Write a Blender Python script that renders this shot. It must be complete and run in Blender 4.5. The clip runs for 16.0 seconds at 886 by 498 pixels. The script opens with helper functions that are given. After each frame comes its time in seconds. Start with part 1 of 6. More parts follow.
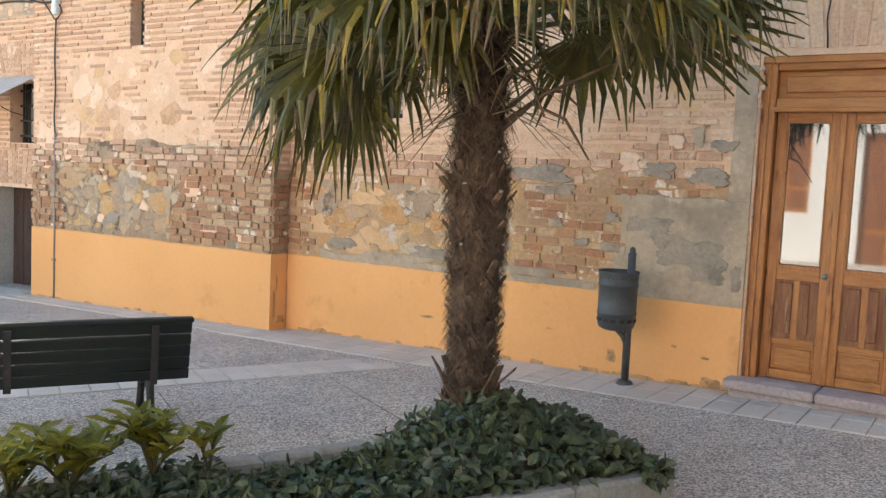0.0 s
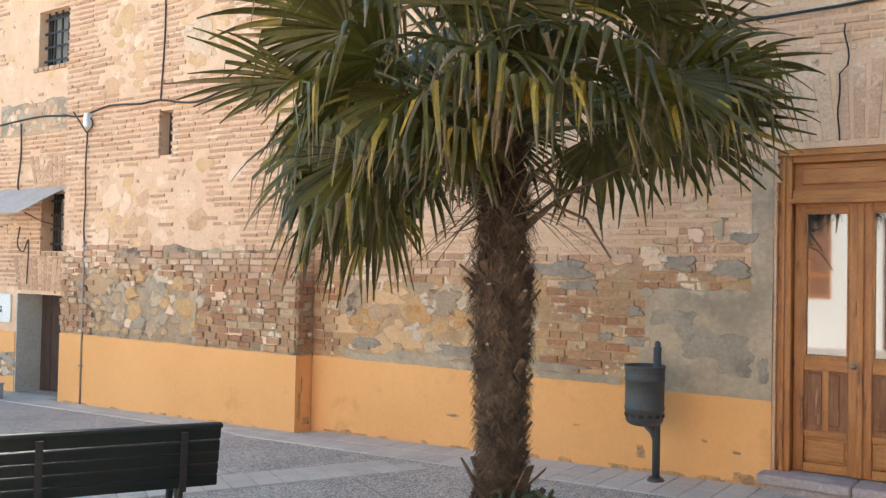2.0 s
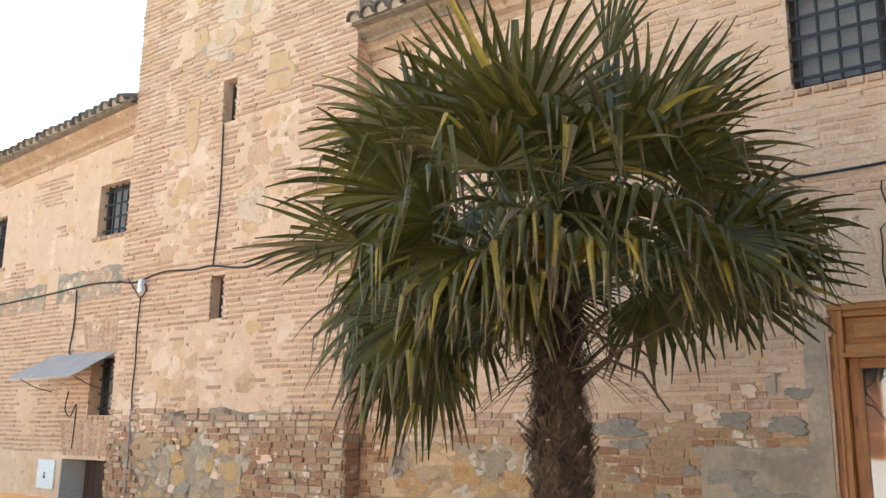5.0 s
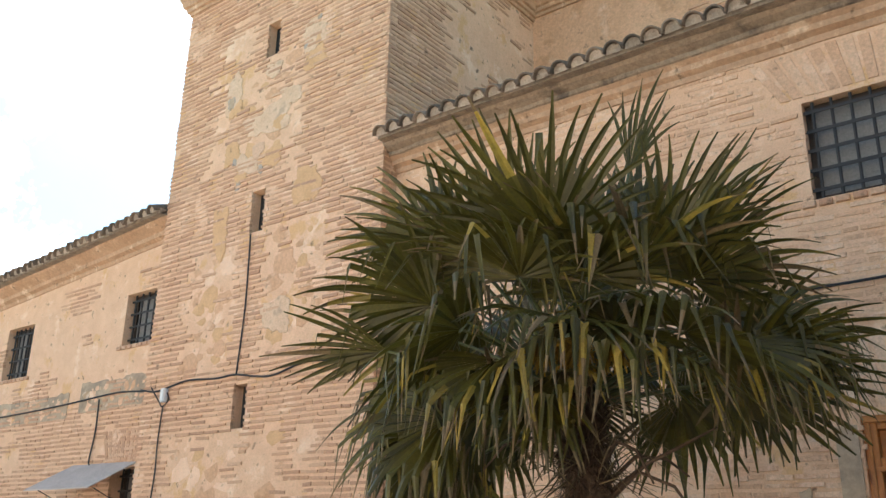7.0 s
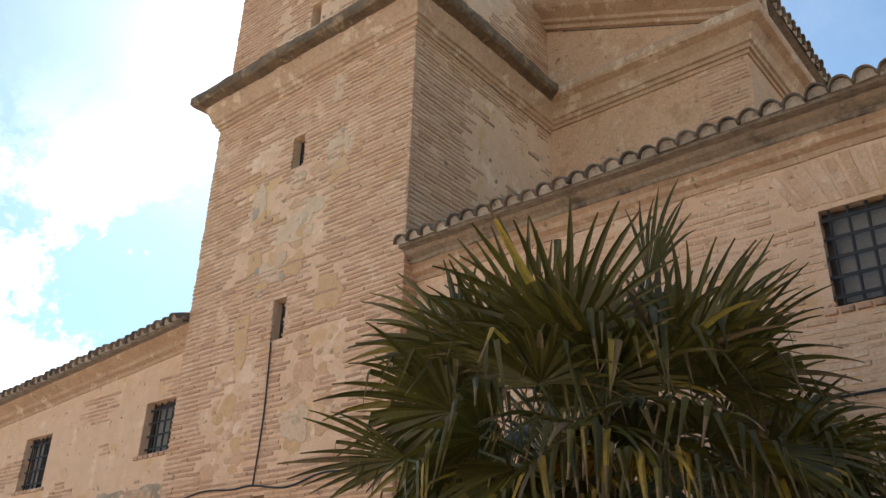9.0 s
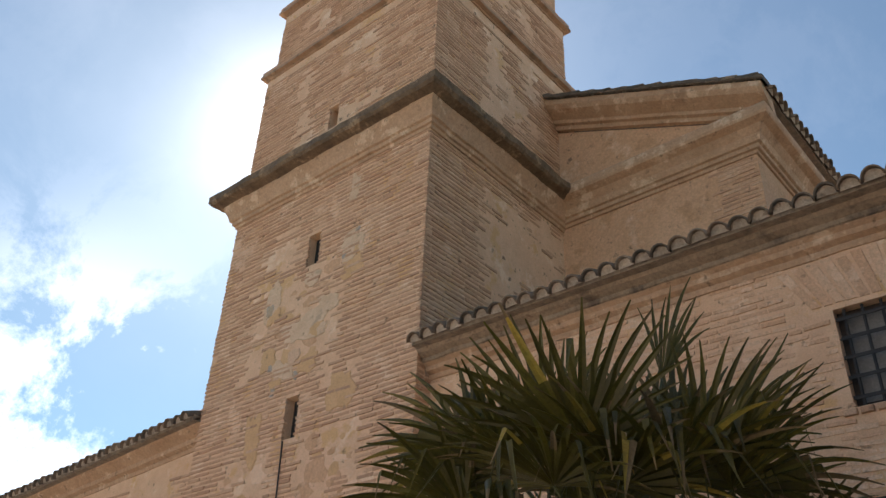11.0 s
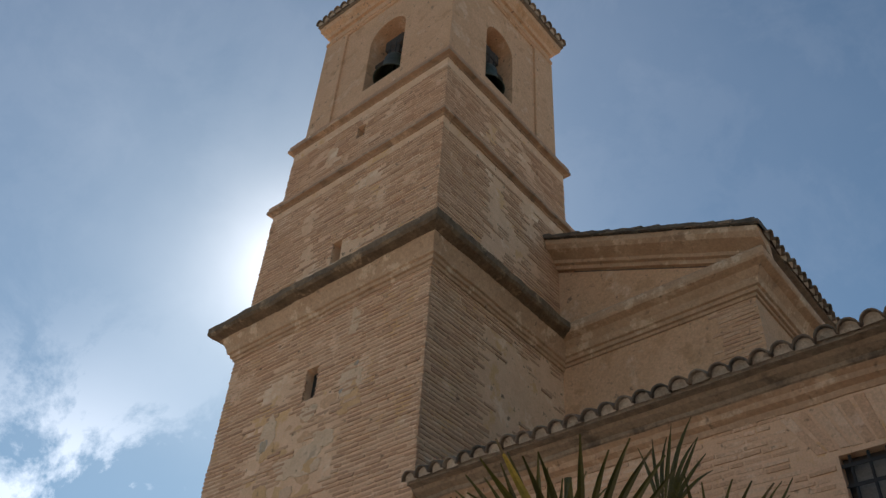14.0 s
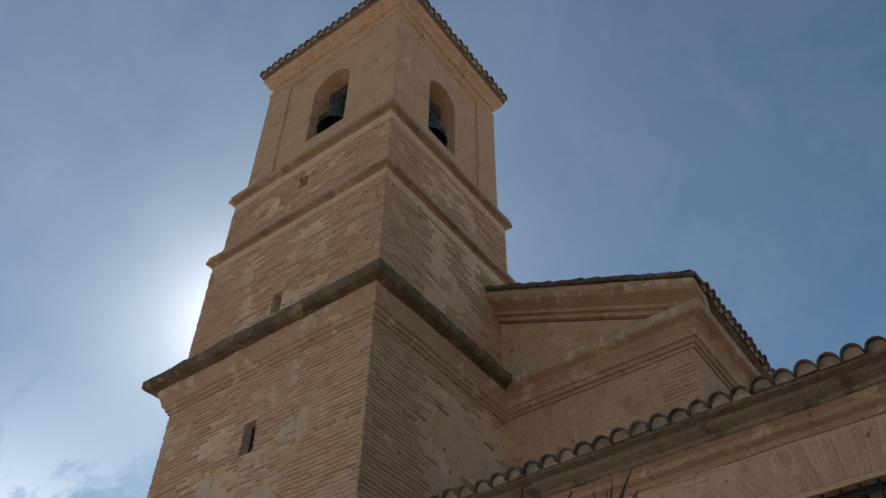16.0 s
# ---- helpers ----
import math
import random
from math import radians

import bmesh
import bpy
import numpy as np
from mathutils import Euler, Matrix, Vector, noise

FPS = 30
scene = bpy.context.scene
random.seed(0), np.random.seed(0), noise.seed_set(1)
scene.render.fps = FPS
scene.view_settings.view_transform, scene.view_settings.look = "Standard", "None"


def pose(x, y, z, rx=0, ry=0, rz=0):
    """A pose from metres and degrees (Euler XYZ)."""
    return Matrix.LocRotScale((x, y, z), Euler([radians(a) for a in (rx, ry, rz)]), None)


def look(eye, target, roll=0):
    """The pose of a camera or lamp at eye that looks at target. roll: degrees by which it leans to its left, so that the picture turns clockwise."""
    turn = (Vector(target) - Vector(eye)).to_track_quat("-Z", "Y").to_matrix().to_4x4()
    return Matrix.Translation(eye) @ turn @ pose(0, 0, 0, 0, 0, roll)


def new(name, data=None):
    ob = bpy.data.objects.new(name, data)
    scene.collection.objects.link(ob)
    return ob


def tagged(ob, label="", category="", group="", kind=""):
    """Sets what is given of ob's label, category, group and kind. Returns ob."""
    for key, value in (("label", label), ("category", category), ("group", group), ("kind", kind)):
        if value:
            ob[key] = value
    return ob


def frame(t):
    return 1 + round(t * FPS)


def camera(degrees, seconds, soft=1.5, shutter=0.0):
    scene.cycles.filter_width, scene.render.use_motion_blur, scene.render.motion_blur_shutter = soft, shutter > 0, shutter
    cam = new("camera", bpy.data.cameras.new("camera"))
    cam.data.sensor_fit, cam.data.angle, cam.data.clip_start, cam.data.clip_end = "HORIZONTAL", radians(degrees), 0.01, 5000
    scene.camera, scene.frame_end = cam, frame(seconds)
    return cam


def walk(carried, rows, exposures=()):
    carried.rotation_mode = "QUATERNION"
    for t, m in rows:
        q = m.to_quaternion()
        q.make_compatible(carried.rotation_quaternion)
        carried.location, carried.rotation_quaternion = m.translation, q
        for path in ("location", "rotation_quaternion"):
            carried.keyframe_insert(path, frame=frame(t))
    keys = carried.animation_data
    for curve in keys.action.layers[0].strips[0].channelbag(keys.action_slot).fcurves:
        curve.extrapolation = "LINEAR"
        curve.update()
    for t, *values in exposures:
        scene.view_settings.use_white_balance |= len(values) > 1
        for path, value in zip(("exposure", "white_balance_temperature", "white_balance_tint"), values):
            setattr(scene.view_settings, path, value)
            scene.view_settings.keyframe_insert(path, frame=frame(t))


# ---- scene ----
# Camera: one hand-held shot that tilts up from the square to the belfry.
cam = camera(53.4, 16.0, soft=1.4)
PATH = [
    (0.0, -0.003, -6.783, 1.673, -4.72, 2.63, 33.11),
    (0.5, 0.012, -6.778, 1.683, -3.06, 2.06, 33.30),
    (1.0, 0.014, -6.784, 1.685, -1.82, 1.44, 33.65),
    (1.5, 0.011, -6.813, 1.698, -0.39, 0.79, 34.11),
    (2.0, 0.010, -6.858, 1.710, 1.36, 1.15, 34.59),
    (2.5, 0.004, -6.908, 1.710, 3.10, 1.70, 34.94),
    (3.0, -0.007, -6.932, 1.698, 4.98, 1.45, 35.40),
    (3.5, -0.010, -6.959, 1.702, 6.56, 0.79, 35.81),
    (4.0, -0.015, -6.991, 1.690, 8.32, 0.62, 36.18),
    (6.5, -0.032, -7.034, 1.656, 17.14, 1.08, 38.16),
    (7.0, -0.032, -7.050, 1.653, 18.95, 1.16, 38.53),
    (7.5, -0.029, -7.055, 1.637, 20.69, 1.03, 38.96),
    (8.0, -0.021, -7.058, 1.640, 22.50, 1.22, 39.43),
    (8.5, -0.025, -7.068, 1.624, 24.27, 1.39, 39.73),
    (9.0, -0.015, -7.073, 1.617, 26.05, 1.77, 40.11),
    (11.5, 0.017, -7.090, 1.610, 33.91, 2.62, 41.73),
    (12.0, 0.010, -7.077, 1.593, 35.56, 2.87, 41.96),
    (12.5, 0.017, -7.082, 1.597, 36.93, 3.12, 42.08),
    (13.0, 0.016, -7.076, 1.594, 38.34, 3.43, 42.25),
    (13.5, 0.011, -7.077, 1.587, 39.86, 3.86, 42.22),
    (14.0, 0.016, -7.065, 1.584, 41.27, 4.12, 42.17),
    (14.5, 0.016, -7.070, 1.595, 42.68, 3.91, 42.04),
    (15.0, 0.013, -7.062, 1.602, 44.03, 3.48, 41.58),
    (15.5, 0.007, -7.051, 1.587, 44.40, 1.70, 38.54),
    (16.0, 0.012, -7.057, 1.592, 44.76, 1.05, 37.27),
]


def eye_pose(x, y, z, pitch, roll, yaw):
    return Matrix.Translation((x, y, z)) @ Euler((0, 0, radians(yaw))).to_matrix().to_4x4() @ \
        Euler((radians(90 + pitch), 0, 0)).to_matrix().to_4x4() @ Euler((0, 0, radians(roll))).to_matrix().to_4x4()


walk(cam, [(r[0], eye_pose(*r[1:])) for r in PATH],
     exposures=[(0, 3.02, 6800, 10), (4, 2.82, 6600, 9), (7.5, 2.25, 7050, 12), (9, 1.72, 7200, 16), (11.5, 1.14, 7200, 17), (13.5, 0.70, 7050, 15), (16, 0.42, 6850, 13)])

# Light: a high hazy sky, the sun stands low behind the tower.
SUN_EL, SUN_AZ = 38.5, -53.6        # azimuth from +y towards +x
world = bpy.data.worlds.new("sky")
scene.world = world
world.use_nodes = True
wn, wl = world.node_tree.nodes, world.node_tree.links
wn.clear()


def wnode(kind, **kw):
    n = wn.new(kind)
    for k, v in kw.items():
        n.inputs[k].default_value = v
    return n


sky = wnode("ShaderNodeTexSky")
sky.sky_type, sky.sun_disc = "NISHITA", False
sky.sun_elevation, sky.sun_rotation = radians(SUN_EL), radians(SUN_AZ)
sky.air_density, sky.dust_density, sky.ozone_density = 1.0, 0.15, 1.4
coord = wnode("ShaderNodeTexCoord")
sundir = Vector((math.sin(radians(SUN_AZ)) * math.cos(radians(SUN_EL)), math.cos(radians(SUN_AZ)) * math.cos(radians(SUN_EL)), math.sin(radians(SUN_EL))))


def wmath(op, a, b):
    n = wn.new("ShaderNodeMath")
    n.operation = op
    for i, v in enumerate((a, b)):
        if isinstance(v, (int, float)):
            n.inputs[i].default_value = v
        else:
            wl.new(v, n.inputs[i])
    return n.outputs[0]


def towards(d, stops):
    """A value by the angle to the direction d: stops are (degrees, value)."""
    dot = wn.new("ShaderNodeVectorMath")
    dot.operation = "DOT_PRODUCT"
    dot.inputs[1].default_value = d
    wl.new(coord.outputs["Generated"], dot.inputs[0])
    stops = sorted(stops)
    far = stops[-1][0]
    r = wn.new("ShaderNodeValToRGB")
    r.color_ramp.interpolation = "B_SPLINE"
    el = r.color_ramp.elements
    el[0].position, el[0].color = 0.0, (*[stops[0][1]] * 3, 1)
    el[1].position, el[1].color = 1.0, (*[stops[-1][1]] * 3, 1)
    for a, v in stops[1:-1]:
        el.new(a / far).color = (*[v] * 3, 1)
    angle = wmath("ARCCOSINE", wmath("MINIMUM", dot.outputs["Value"], 1.0), 0.0)
    wl.new(wmath("MULTIPLY", angle, 1 / radians(far)), r.inputs["Fac"])
    return r.outputs["Color"]


def cloud_noise(scale, detail, rough, lo, hi, distort=0.3):
    t = wnode("ShaderNodeTexNoise", Scale=scale, Detail=detail, Roughness=rough, Distortion=distort)
    wl.new(coord.outputs["Generated"], t.inputs["Vector"])
    r = wnode("ShaderNodeMapRange", **{"From Min": lo, "From Max": hi})
    wl.new(t.outputs["Fac"], r.inputs["Value"])
    return r.outputs["Result"]


veil = cloud_noise(2.2, 6.0, 0.55, 0.30, 0.75)
puffs = cloud_noise(7.0, 12.0, 0.66, 0.46, 0.56, 0.3)
glow = towards(sundir, [(60, 0.0), (44, 0.004), (32, 0.007), (23, 0.012), (16, 0.026), (11, 0.056), (7.5, 0.12), (5, 0.24), (2.5, 0.5), (0, 0.9)])
bank = towards(Vector((-0.86, 0.38, 0.34)).normalized(), [(15, 0.0), (10, 0.15), (5, 0.85), (0, 1.0)])
haze = towards(Vector((-0.86, 0.38, 0.30)).normalized(), [(48, 0.0), (32, 0.25), (18, 0.8), (0, 1.0)])
thin = wmath("ADD", wmath("MULTIPLY", wmath("ADD", veil, 0.05), 0.020), wmath("MULTIPLY", wmath("MULTIPLY", haze, wmath("ADD", veil, 0.5)), 0.016))
streaks = cloud_noise(1.4, 8.0, 0.6, 0.25, 0.75, 0.8)
high_veil = towards(Vector((-0.62, 0.36, 0.86)).normalized(), [(42, 0.0), (28, 0.3), (14, 0.85), (0, 1.0)])
thin = wmath("ADD", thin, wmath("MULTIPLY", wmath("MULTIPLY", high_veil, wmath("ADD", streaks, 0.35)), 0.055))
amount = wmath("ADD", wmath("ADD", wmath("MULTIPLY", glow, wmath("ADD", wmath("MULTIPLY", veil, 0.35), 0.62)), thin), wmath("MULTIPLY", wmath("MULTIPLY", puffs, bank), 0.36))
white = wmath("MULTIPLY", amount, 12.0)
tone = wn.new("ShaderNodeMix")
tone.data_type, tone.blend_type = "RGBA", "MULTIPLY"
tone.inputs["Factor"].default_value = 1.0
tone.inputs["B"].default_value = (0.30, 0.478, 0.525, 1)
wl.new(sky.outputs["Color"], tone.inputs["A"])
mix = wn.new("ShaderNodeMix")
mix.data_type, mix.blend_type = "RGBA", "ADD"
mix.inputs["Factor"].default_value = 1.0
wl.new(tone.outputs["Result"], mix.inputs["A"])
wl.new(white, mix.inputs["B"])
back = wnode("ShaderNodeBackground", Strength=0.1)
wl.new(mix.outputs["Result"], back.inputs["Color"])
wl.new(back.outputs["Background"], wn.new("ShaderNodeOutputWorld").inputs["Surface"])
sun = new("sun", bpy.data.lights.new("sun", "SUN"))
sun.data.energy, sun.data.angle, sun.data.color = 3.0, radians(10), (1.0, 0.94, 0.86)
sun.matrix_world = look((0, 0, 0), -sundir)


# ---- materials ----
def material(name, base, rough=0.85, metal=0.0, vary=None, scale=3.0, fine=40.0, bump=0.3, spot=None, spot_at=(0.55, 0.65), spot_scale=1.5,
             island=0.0, objects=0.0, bump_scale=None, stretch=(1, 1, 1), grain=0.2, pits=0.0, spot2=None, spot2_at=(0.6, 0.7), spot2_scale=0.7, tones=None):
    """A worn surface: base colour, a second colour by large noise, fine grain, an optional stain colour, and fine relief."""
    mat = bpy.data.materials.new(name)
    mat.use_nodes = True
    nt = mat.node_tree
    n, l = nt.nodes, nt.links
    b = n["Principled BSDF"]
    b.inputs["Roughness"].default_value, b.inputs["Metallic"].default_value = rough, metal
    tc = n.new("ShaderNodeTexCoord")
    mp = n.new("ShaderNodeMapping")
    mp.inputs["Scale"].default_value = stretch
    geo = n.new("ShaderNodeNewGeometry")
    l.new(geo.outputs["Position"], mp.inputs["Vector"])

    def noise_tex(s, detail=6, rgh=0.6):
        t = n.new("ShaderNodeTexNoise")
        t.inputs["Scale"].default_value, t.inputs["Detail"].default_value, t.inputs["Roughness"].default_value = s, detail, rgh
        l.new(mp.outputs["Vector"], t.inputs["Vector"])
        return t.outputs["Fac"]

    def ramp_of(src, lo, hi):
        r = n.new("ShaderNodeMapRange")
        r.inputs["From Min"].default_value, r.inputs["From Max"].default_value = lo, hi
        l.new(src, r.inputs["Value"])
        return r.outputs["Result"]

    def mixed(fac, a, c, mode="MIX"):
        m = n.new("ShaderNodeMix")
        m.data_type, m.blend_type = "RGBA", mode
        if isinstance(fac, float):
            m.inputs["Factor"].default_value = fac
        else:
            l.new(fac, m.inputs["Factor"])
        for sock, v in (("A", a), ("B", c)):
            if isinstance(v, tuple):
                m.inputs[sock].default_value = (*v[:3], 1)
            else:
                l.new(v, m.inputs[sock])
        return m.outputs["Result"]

    col = mixed(ramp_of(noise_tex(scale), 0.35, 0.65), tuple(base), tuple(vary or [c * 0.8 for c in base]))
    if spot:
        col = mixed(ramp_of(noise_tex(spot_scale, 8, 0.65), *spot_at), col, tuple(spot))
    if tones:
        # every piece takes one tone of its own
        pick = n.new("ShaderNodeMath")
        pick.operation = "ADD"
        l.new(geo.outputs["Random Per Island"], pick.inputs[0])
        l.new(n.new("ShaderNodeObjectInfo").outputs["Random"], pick.inputs[1])
        wrapped = n.new("ShaderNodeMath")
        wrapped.operation = "FRACT"
        l.new(pick.outputs[0], wrapped.inputs[0])
        cr = n.new("ShaderNodeValToRGB")
        cr.color_ramp.interpolation = "CONSTANT"
        for k, tone in enumerate(tones):
            el = cr.color_ramp.elements[k] if k < 2 else cr.color_ramp.elements.new(k / len(tones))
            el.position, el.color = k / len(tones), (*tone, 1)
        l.new(wrapped.outputs[0], cr.inputs["Fac"])
        col = mixed(0.72, col, cr.outputs["Color"])
    if spot2:
        col = mixed(ramp_of(noise_tex(spot2_scale, 9, 0.62), *spot2_at), col, tuple(spot2))
    if pits:
        dip = ramp_of(noise_tex(8.0, 6, 0.6), 0.62, 0.70)
        col = mixed(dip, col, mixed(pits, col, (0.16, 0.10, 0.06)))
    specks = noise_tex(fine, 4, 0.7)
    g = n.new("ShaderNodeMapRange")
    g.inputs["From Min"].default_value, g.inputs["From Max"].default_value = 0.3, 0.7
    g.inputs["To Min"].default_value, g.inputs["To Max"].default_value = 1 - grain * 1.1, 1 + grain * 0.9
    l.new(specks, g.inputs["Value"])
    val = g.outputs["Result"]
    for amount, src in ((island, geo.outputs["Random Per Island"]), (objects, None)):
        if amount:
            if src is None:
                src = n.new("ShaderNodeObjectInfo").outputs["Random"]
            r = n.new("ShaderNodeMapRange")
            r.inputs["To Min"].default_value, r.inputs["To Max"].default_value = 1 - amount, 1 + amount * 0.7
            l.new(src, r.inputs["Value"])
            mu = n.new("ShaderNodeMath")
            mu.operation = "MULTIPLY"
            l.new(val, mu.inputs[0])
            l.new(r.outputs["Result"], mu.inputs[1])
            val = mu.outputs[0]
    hsv = n.new("ShaderNodeHueSaturation")
    l.new(col, hsv.inputs["Color"])
    l.new(val, hsv.inputs["Value"])
    l.new(hsv.outputs["Color"], b.inputs["Base Color"])
    if bump:
        bp = n.new("ShaderNodeBump")
        bp.inputs["Strength"].default_value, bp.inputs["Distance"].default_value = bump, 0.02
        l.new(noise_tex(bump_scale or fine * 0.6, 6, 0.65), bp.inputs["Height"])
        l.new(bp.outputs["Normal"], b.inputs["Normal"])
    return mat


LIME = material("limewashed_mortar", (0.79, 0.53, 0.345), vary=(0.71, 0.455, 0.285), spot=(0.70, 0.43, 0.215), spot_at=(0.57, 0.63), spot_scale=1.9, scale=4.2, fine=60, bump=1.0, bump_scale=9, grain=0.12, pits=0.85, spot2=(0.84, 0.62, 0.44), spot2_at=(0.57, 0.66), spot2_scale=2.6)
BRICK_PALE = material("pale_brick", (0.57, 0.345, 0.215), vary=(0.64, 0.41, 0.265), scale=2.6, bump=1.0, bump_scale=14, pits=0.6, grain=0.18, tones=[(0.50, 0.28, 0.165), (0.57, 0.34, 0.21), (0.62, 0.385, 0.245), (0.53, 0.305, 0.185), (0.65, 0.425, 0.275), (0.46, 0.265, 0.165), (0.58, 0.355, 0.22)], spot2=(0.78, 0.55, 0.38), spot2_at=(0.60, 0.66), spot2_scale=1.7)
BRICK_LIMED = material("limewashed_brick", (0.68, 0.43, 0.27), vary=(0.74, 0.50, 0.33), scale=2.6, bump=1.0, bump_scale=14, pits=0.75, grain=0.18, tones=[(0.63, 0.375, 0.225), (0.69, 0.44, 0.28), (0.73, 0.49, 0.32), (0.66, 0.405, 0.25), (0.75, 0.53, 0.36), (0.60, 0.36, 0.22)], spot2=(0.80, 0.57, 0.395), spot2_at=(0.53, 0.60), spot2_scale=2.2)
BRICK_RED = material("bare_red_brick", (0.40, 0.21, 0.125), vary=(0.50, 0.31, 0.195), scale=6.0, bump=1.0, bump_scale=16, pits=0.7, grain=0.2, tones=[(0.36, 0.145, 0.062), (0.47, 0.235, 0.108), (0.32, 0.15, 0.072), (0.56, 0.34, 0.17), (0.41, 0.18, 0.08), (0.58, 0.40, 0.23), (0.48, 0.27, 0.135), (0.43, 0.25, 0.13)], spot2=(0.78, 0.62, 0.46), spot2_at=(0.60, 0.64), spot2_scale=4.5)
BRICK_PINK = material("worn_pink_brick", (0.58, 0.36, 0.225), vary=(0.66, 0.44, 0.285), scale=5.0, bump=1.0, bump_scale=16, pits=0.6, grain=0.17, tones=[(0.48, 0.245, 0.145), (0.62, 0.39, 0.25), (0.55, 0.32, 0.195), (0.70, 0.48, 0.325), (0.44, 0.245, 0.155), (0.60, 0.365, 0.23), (0.66, 0.46, 0.31)], spot2=(0.80, 0.63, 0.47), spot2_at=(0.57, 0.62), spot2_scale=4.0)
DARK_BED = material("eroded_dark_mortar", (0.31, 0.205, 0.125), vary=(0.45, 0.32, 0.205), spot=(0.16, 0.105, 0.07), spot_at=(0.52, 0.6), spot_scale=5.0, scale=6.0, fine=50, bump=1.0, bump_scale=9, grain=0.2, pits=0.85, spot2=(0.60, 0.49, 0.37), spot2_at=(0.60, 0.64), spot2_scale=4.0)
RUBBLE_BED = material("weathered_mortar", (0.54, 0.35, 0.185), vary=(0.40, 0.24, 0.125), spot=(0.57, 0.30, 0.12), spot_at=(0.52, 0.58), spot_scale=3.0, scale=6.0, fine=50, bump=1.0, bump_scale=9, grain=0.16, pits=0.85, spot2=(0.66, 0.51, 0.36), spot2_at=(0.57, 0.61), spot2_scale=5.0)
STONE_PALE = material("rubble_stone", (0.58, 0.43, 0.29), vary=(0.50, 0.34, 0.20), scale=6.0, bump=1.0, bump_scale=11, grain=0.16, pits=0.7, tones=[(0.56, 0.42, 0.28), (0.50, 0.30, 0.15), (0.40, 0.30, 0.215), (0.66, 0.53, 0.40), (0.36, 0.25, 0.165), (0.52, 0.36, 0.215)], spot2=(0.46, 0.315, 0.19), spot2_at=(0.52, 0.57), spot2_scale=6.5)
CEMENT = material("grey_cement_patch", (0.43, 0.325, 0.225), vary=(0.50, 0.375, 0.25), spot=(0.33, 0.255, 0.18), spot_at=(0.50, 0.60), spot_scale=1.7, scale=2.2, fine=22, bump=0.8, bump_scale=9, grain=0.14, spot2=(0.52, 0.40, 0.275), spot2_at=(0.585, 0.61), spot2_scale=2.3)
OCHRE = material("ochre_plinth_paint", (0.88, 0.44, 0.165), vary=(0.82, 0.395, 0.14), spot=(0.68, 0.315, 0.10), spot_at=(0.60, 0.74), spot_scale=1.6, scale=0.9, fine=30, bump=0.08, bump_scale=5, grain=0.04)
RENDER = material("peach_lime_render", (0.68, 0.415, 0.25), vary=(0.60, 0.35, 0.20), spot=(0.73, 0.50, 0.33), spot_at=(0.56, 0.66), spot_scale=1.8, scale=1.8, fine=24, bump=0.9, bump_scale=10, grain=0.16, pits=0.75, spot2=(0.55, 0.32, 0.175), spot2_at=(0.57, 0.64), spot2_scale=2.2)
MOULD = material("cornice_stone", (0.56, 0.365, 0.23), vary=(0.48, 0.30, 0.18), spot=(0.36, 0.22, 0.13), spot_at=(0.60, 0.70), spot_scale=2.8, scale=2.6, fine=24, bump=1.0, bump_scale=9, pits=0.7, grain=0.16, spot2=(0.68, 0.49, 0.33), spot2_at=(0.56, 0.62), spot2_scale=3.6)
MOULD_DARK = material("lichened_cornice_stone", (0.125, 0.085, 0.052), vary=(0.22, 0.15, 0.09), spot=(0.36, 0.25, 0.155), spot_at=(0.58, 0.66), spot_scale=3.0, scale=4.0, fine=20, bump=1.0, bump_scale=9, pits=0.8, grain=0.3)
TILE = material("old_clay_roof_tile", (0.20, 0.14, 0.095), vary=(0.27, 0.20, 0.145), spot=(0.07, 0.058, 0.045), spot_at=(0.49, 0.56), spot_scale=6.0, scale=5.0, bump=1.0, bump_scale=14, grain=0.25, tones=[(0.22, 0.15, 0.10), (0.15, 0.112, 0.082), (0.31, 0.235, 0.17), (0.11, 0.088, 0.066), (0.24, 0.165, 0.115)])
# Cornice stone with the shade of the tile overhang mixed into its colour.
SOFFIT = material("shaded_cornice_stone", (0.27, 0.195, 0.13), vary=(0.36, 0.26, 0.175), spot=(0.14, 0.10, 0.07), spot_at=(0.54, 0.64), spot_scale=2.4, scale=3.0, fine=24, bump=1.0, bump_scale=9, pits=0.7, grain=0.2)
# Near-black that stands in for shade inside openings, slots and the crack.
DARK = material("unlit_depth_black", (0.03, 0.027, 0.025), bump=0.0)
GRAVEL = material("washed_pebble_paving", (0.46, 0.40, 0.345), vary=(0.41, 0.355, 0.305), spot=(0.34, 0.29, 0.25), spot_at=(0.5, 0.7), spot_scale=0.9, scale=1.4, fine=90, bump=0.5)
SLAB = material("pale_concrete_paver", (0.60, 0.53, 0.46), vary=(0.54, 0.47, 0.40), spot=(0.42, 0.36, 0.30), spot_at=(0.6, 0.72), spot_scale=3.0, scale=2.0, objects=0.08, island=0.07, bump=0.25, grain=0.1)
KERB = material("worn_concrete_kerb", (0.36, 0.33, 0.28), vary=(0.28, 0.25, 0.21), spot=(0.16, 0.15, 0.11), spot_at=(0.58, 0.7), spot_scale=5.0, scale=3.0, bump=0.6)
SOIL = material("planter_soil", (0.07, 0.05, 0.035), bump=0.9)
# Dark brown so that the added side block bounces little light.
BROWN_WALL = material("low_bounce_brown", (0.22, 0.165, 0.115), vary=(0.17, 0.125, 0.085), scale=0.8, bump=0.2)
WHITEWASH = material("whitewashed_wall", (0.80, 0.79, 0.76), vary=(0.74, 0.72, 0.68), scale=0.8, bump=0.15)


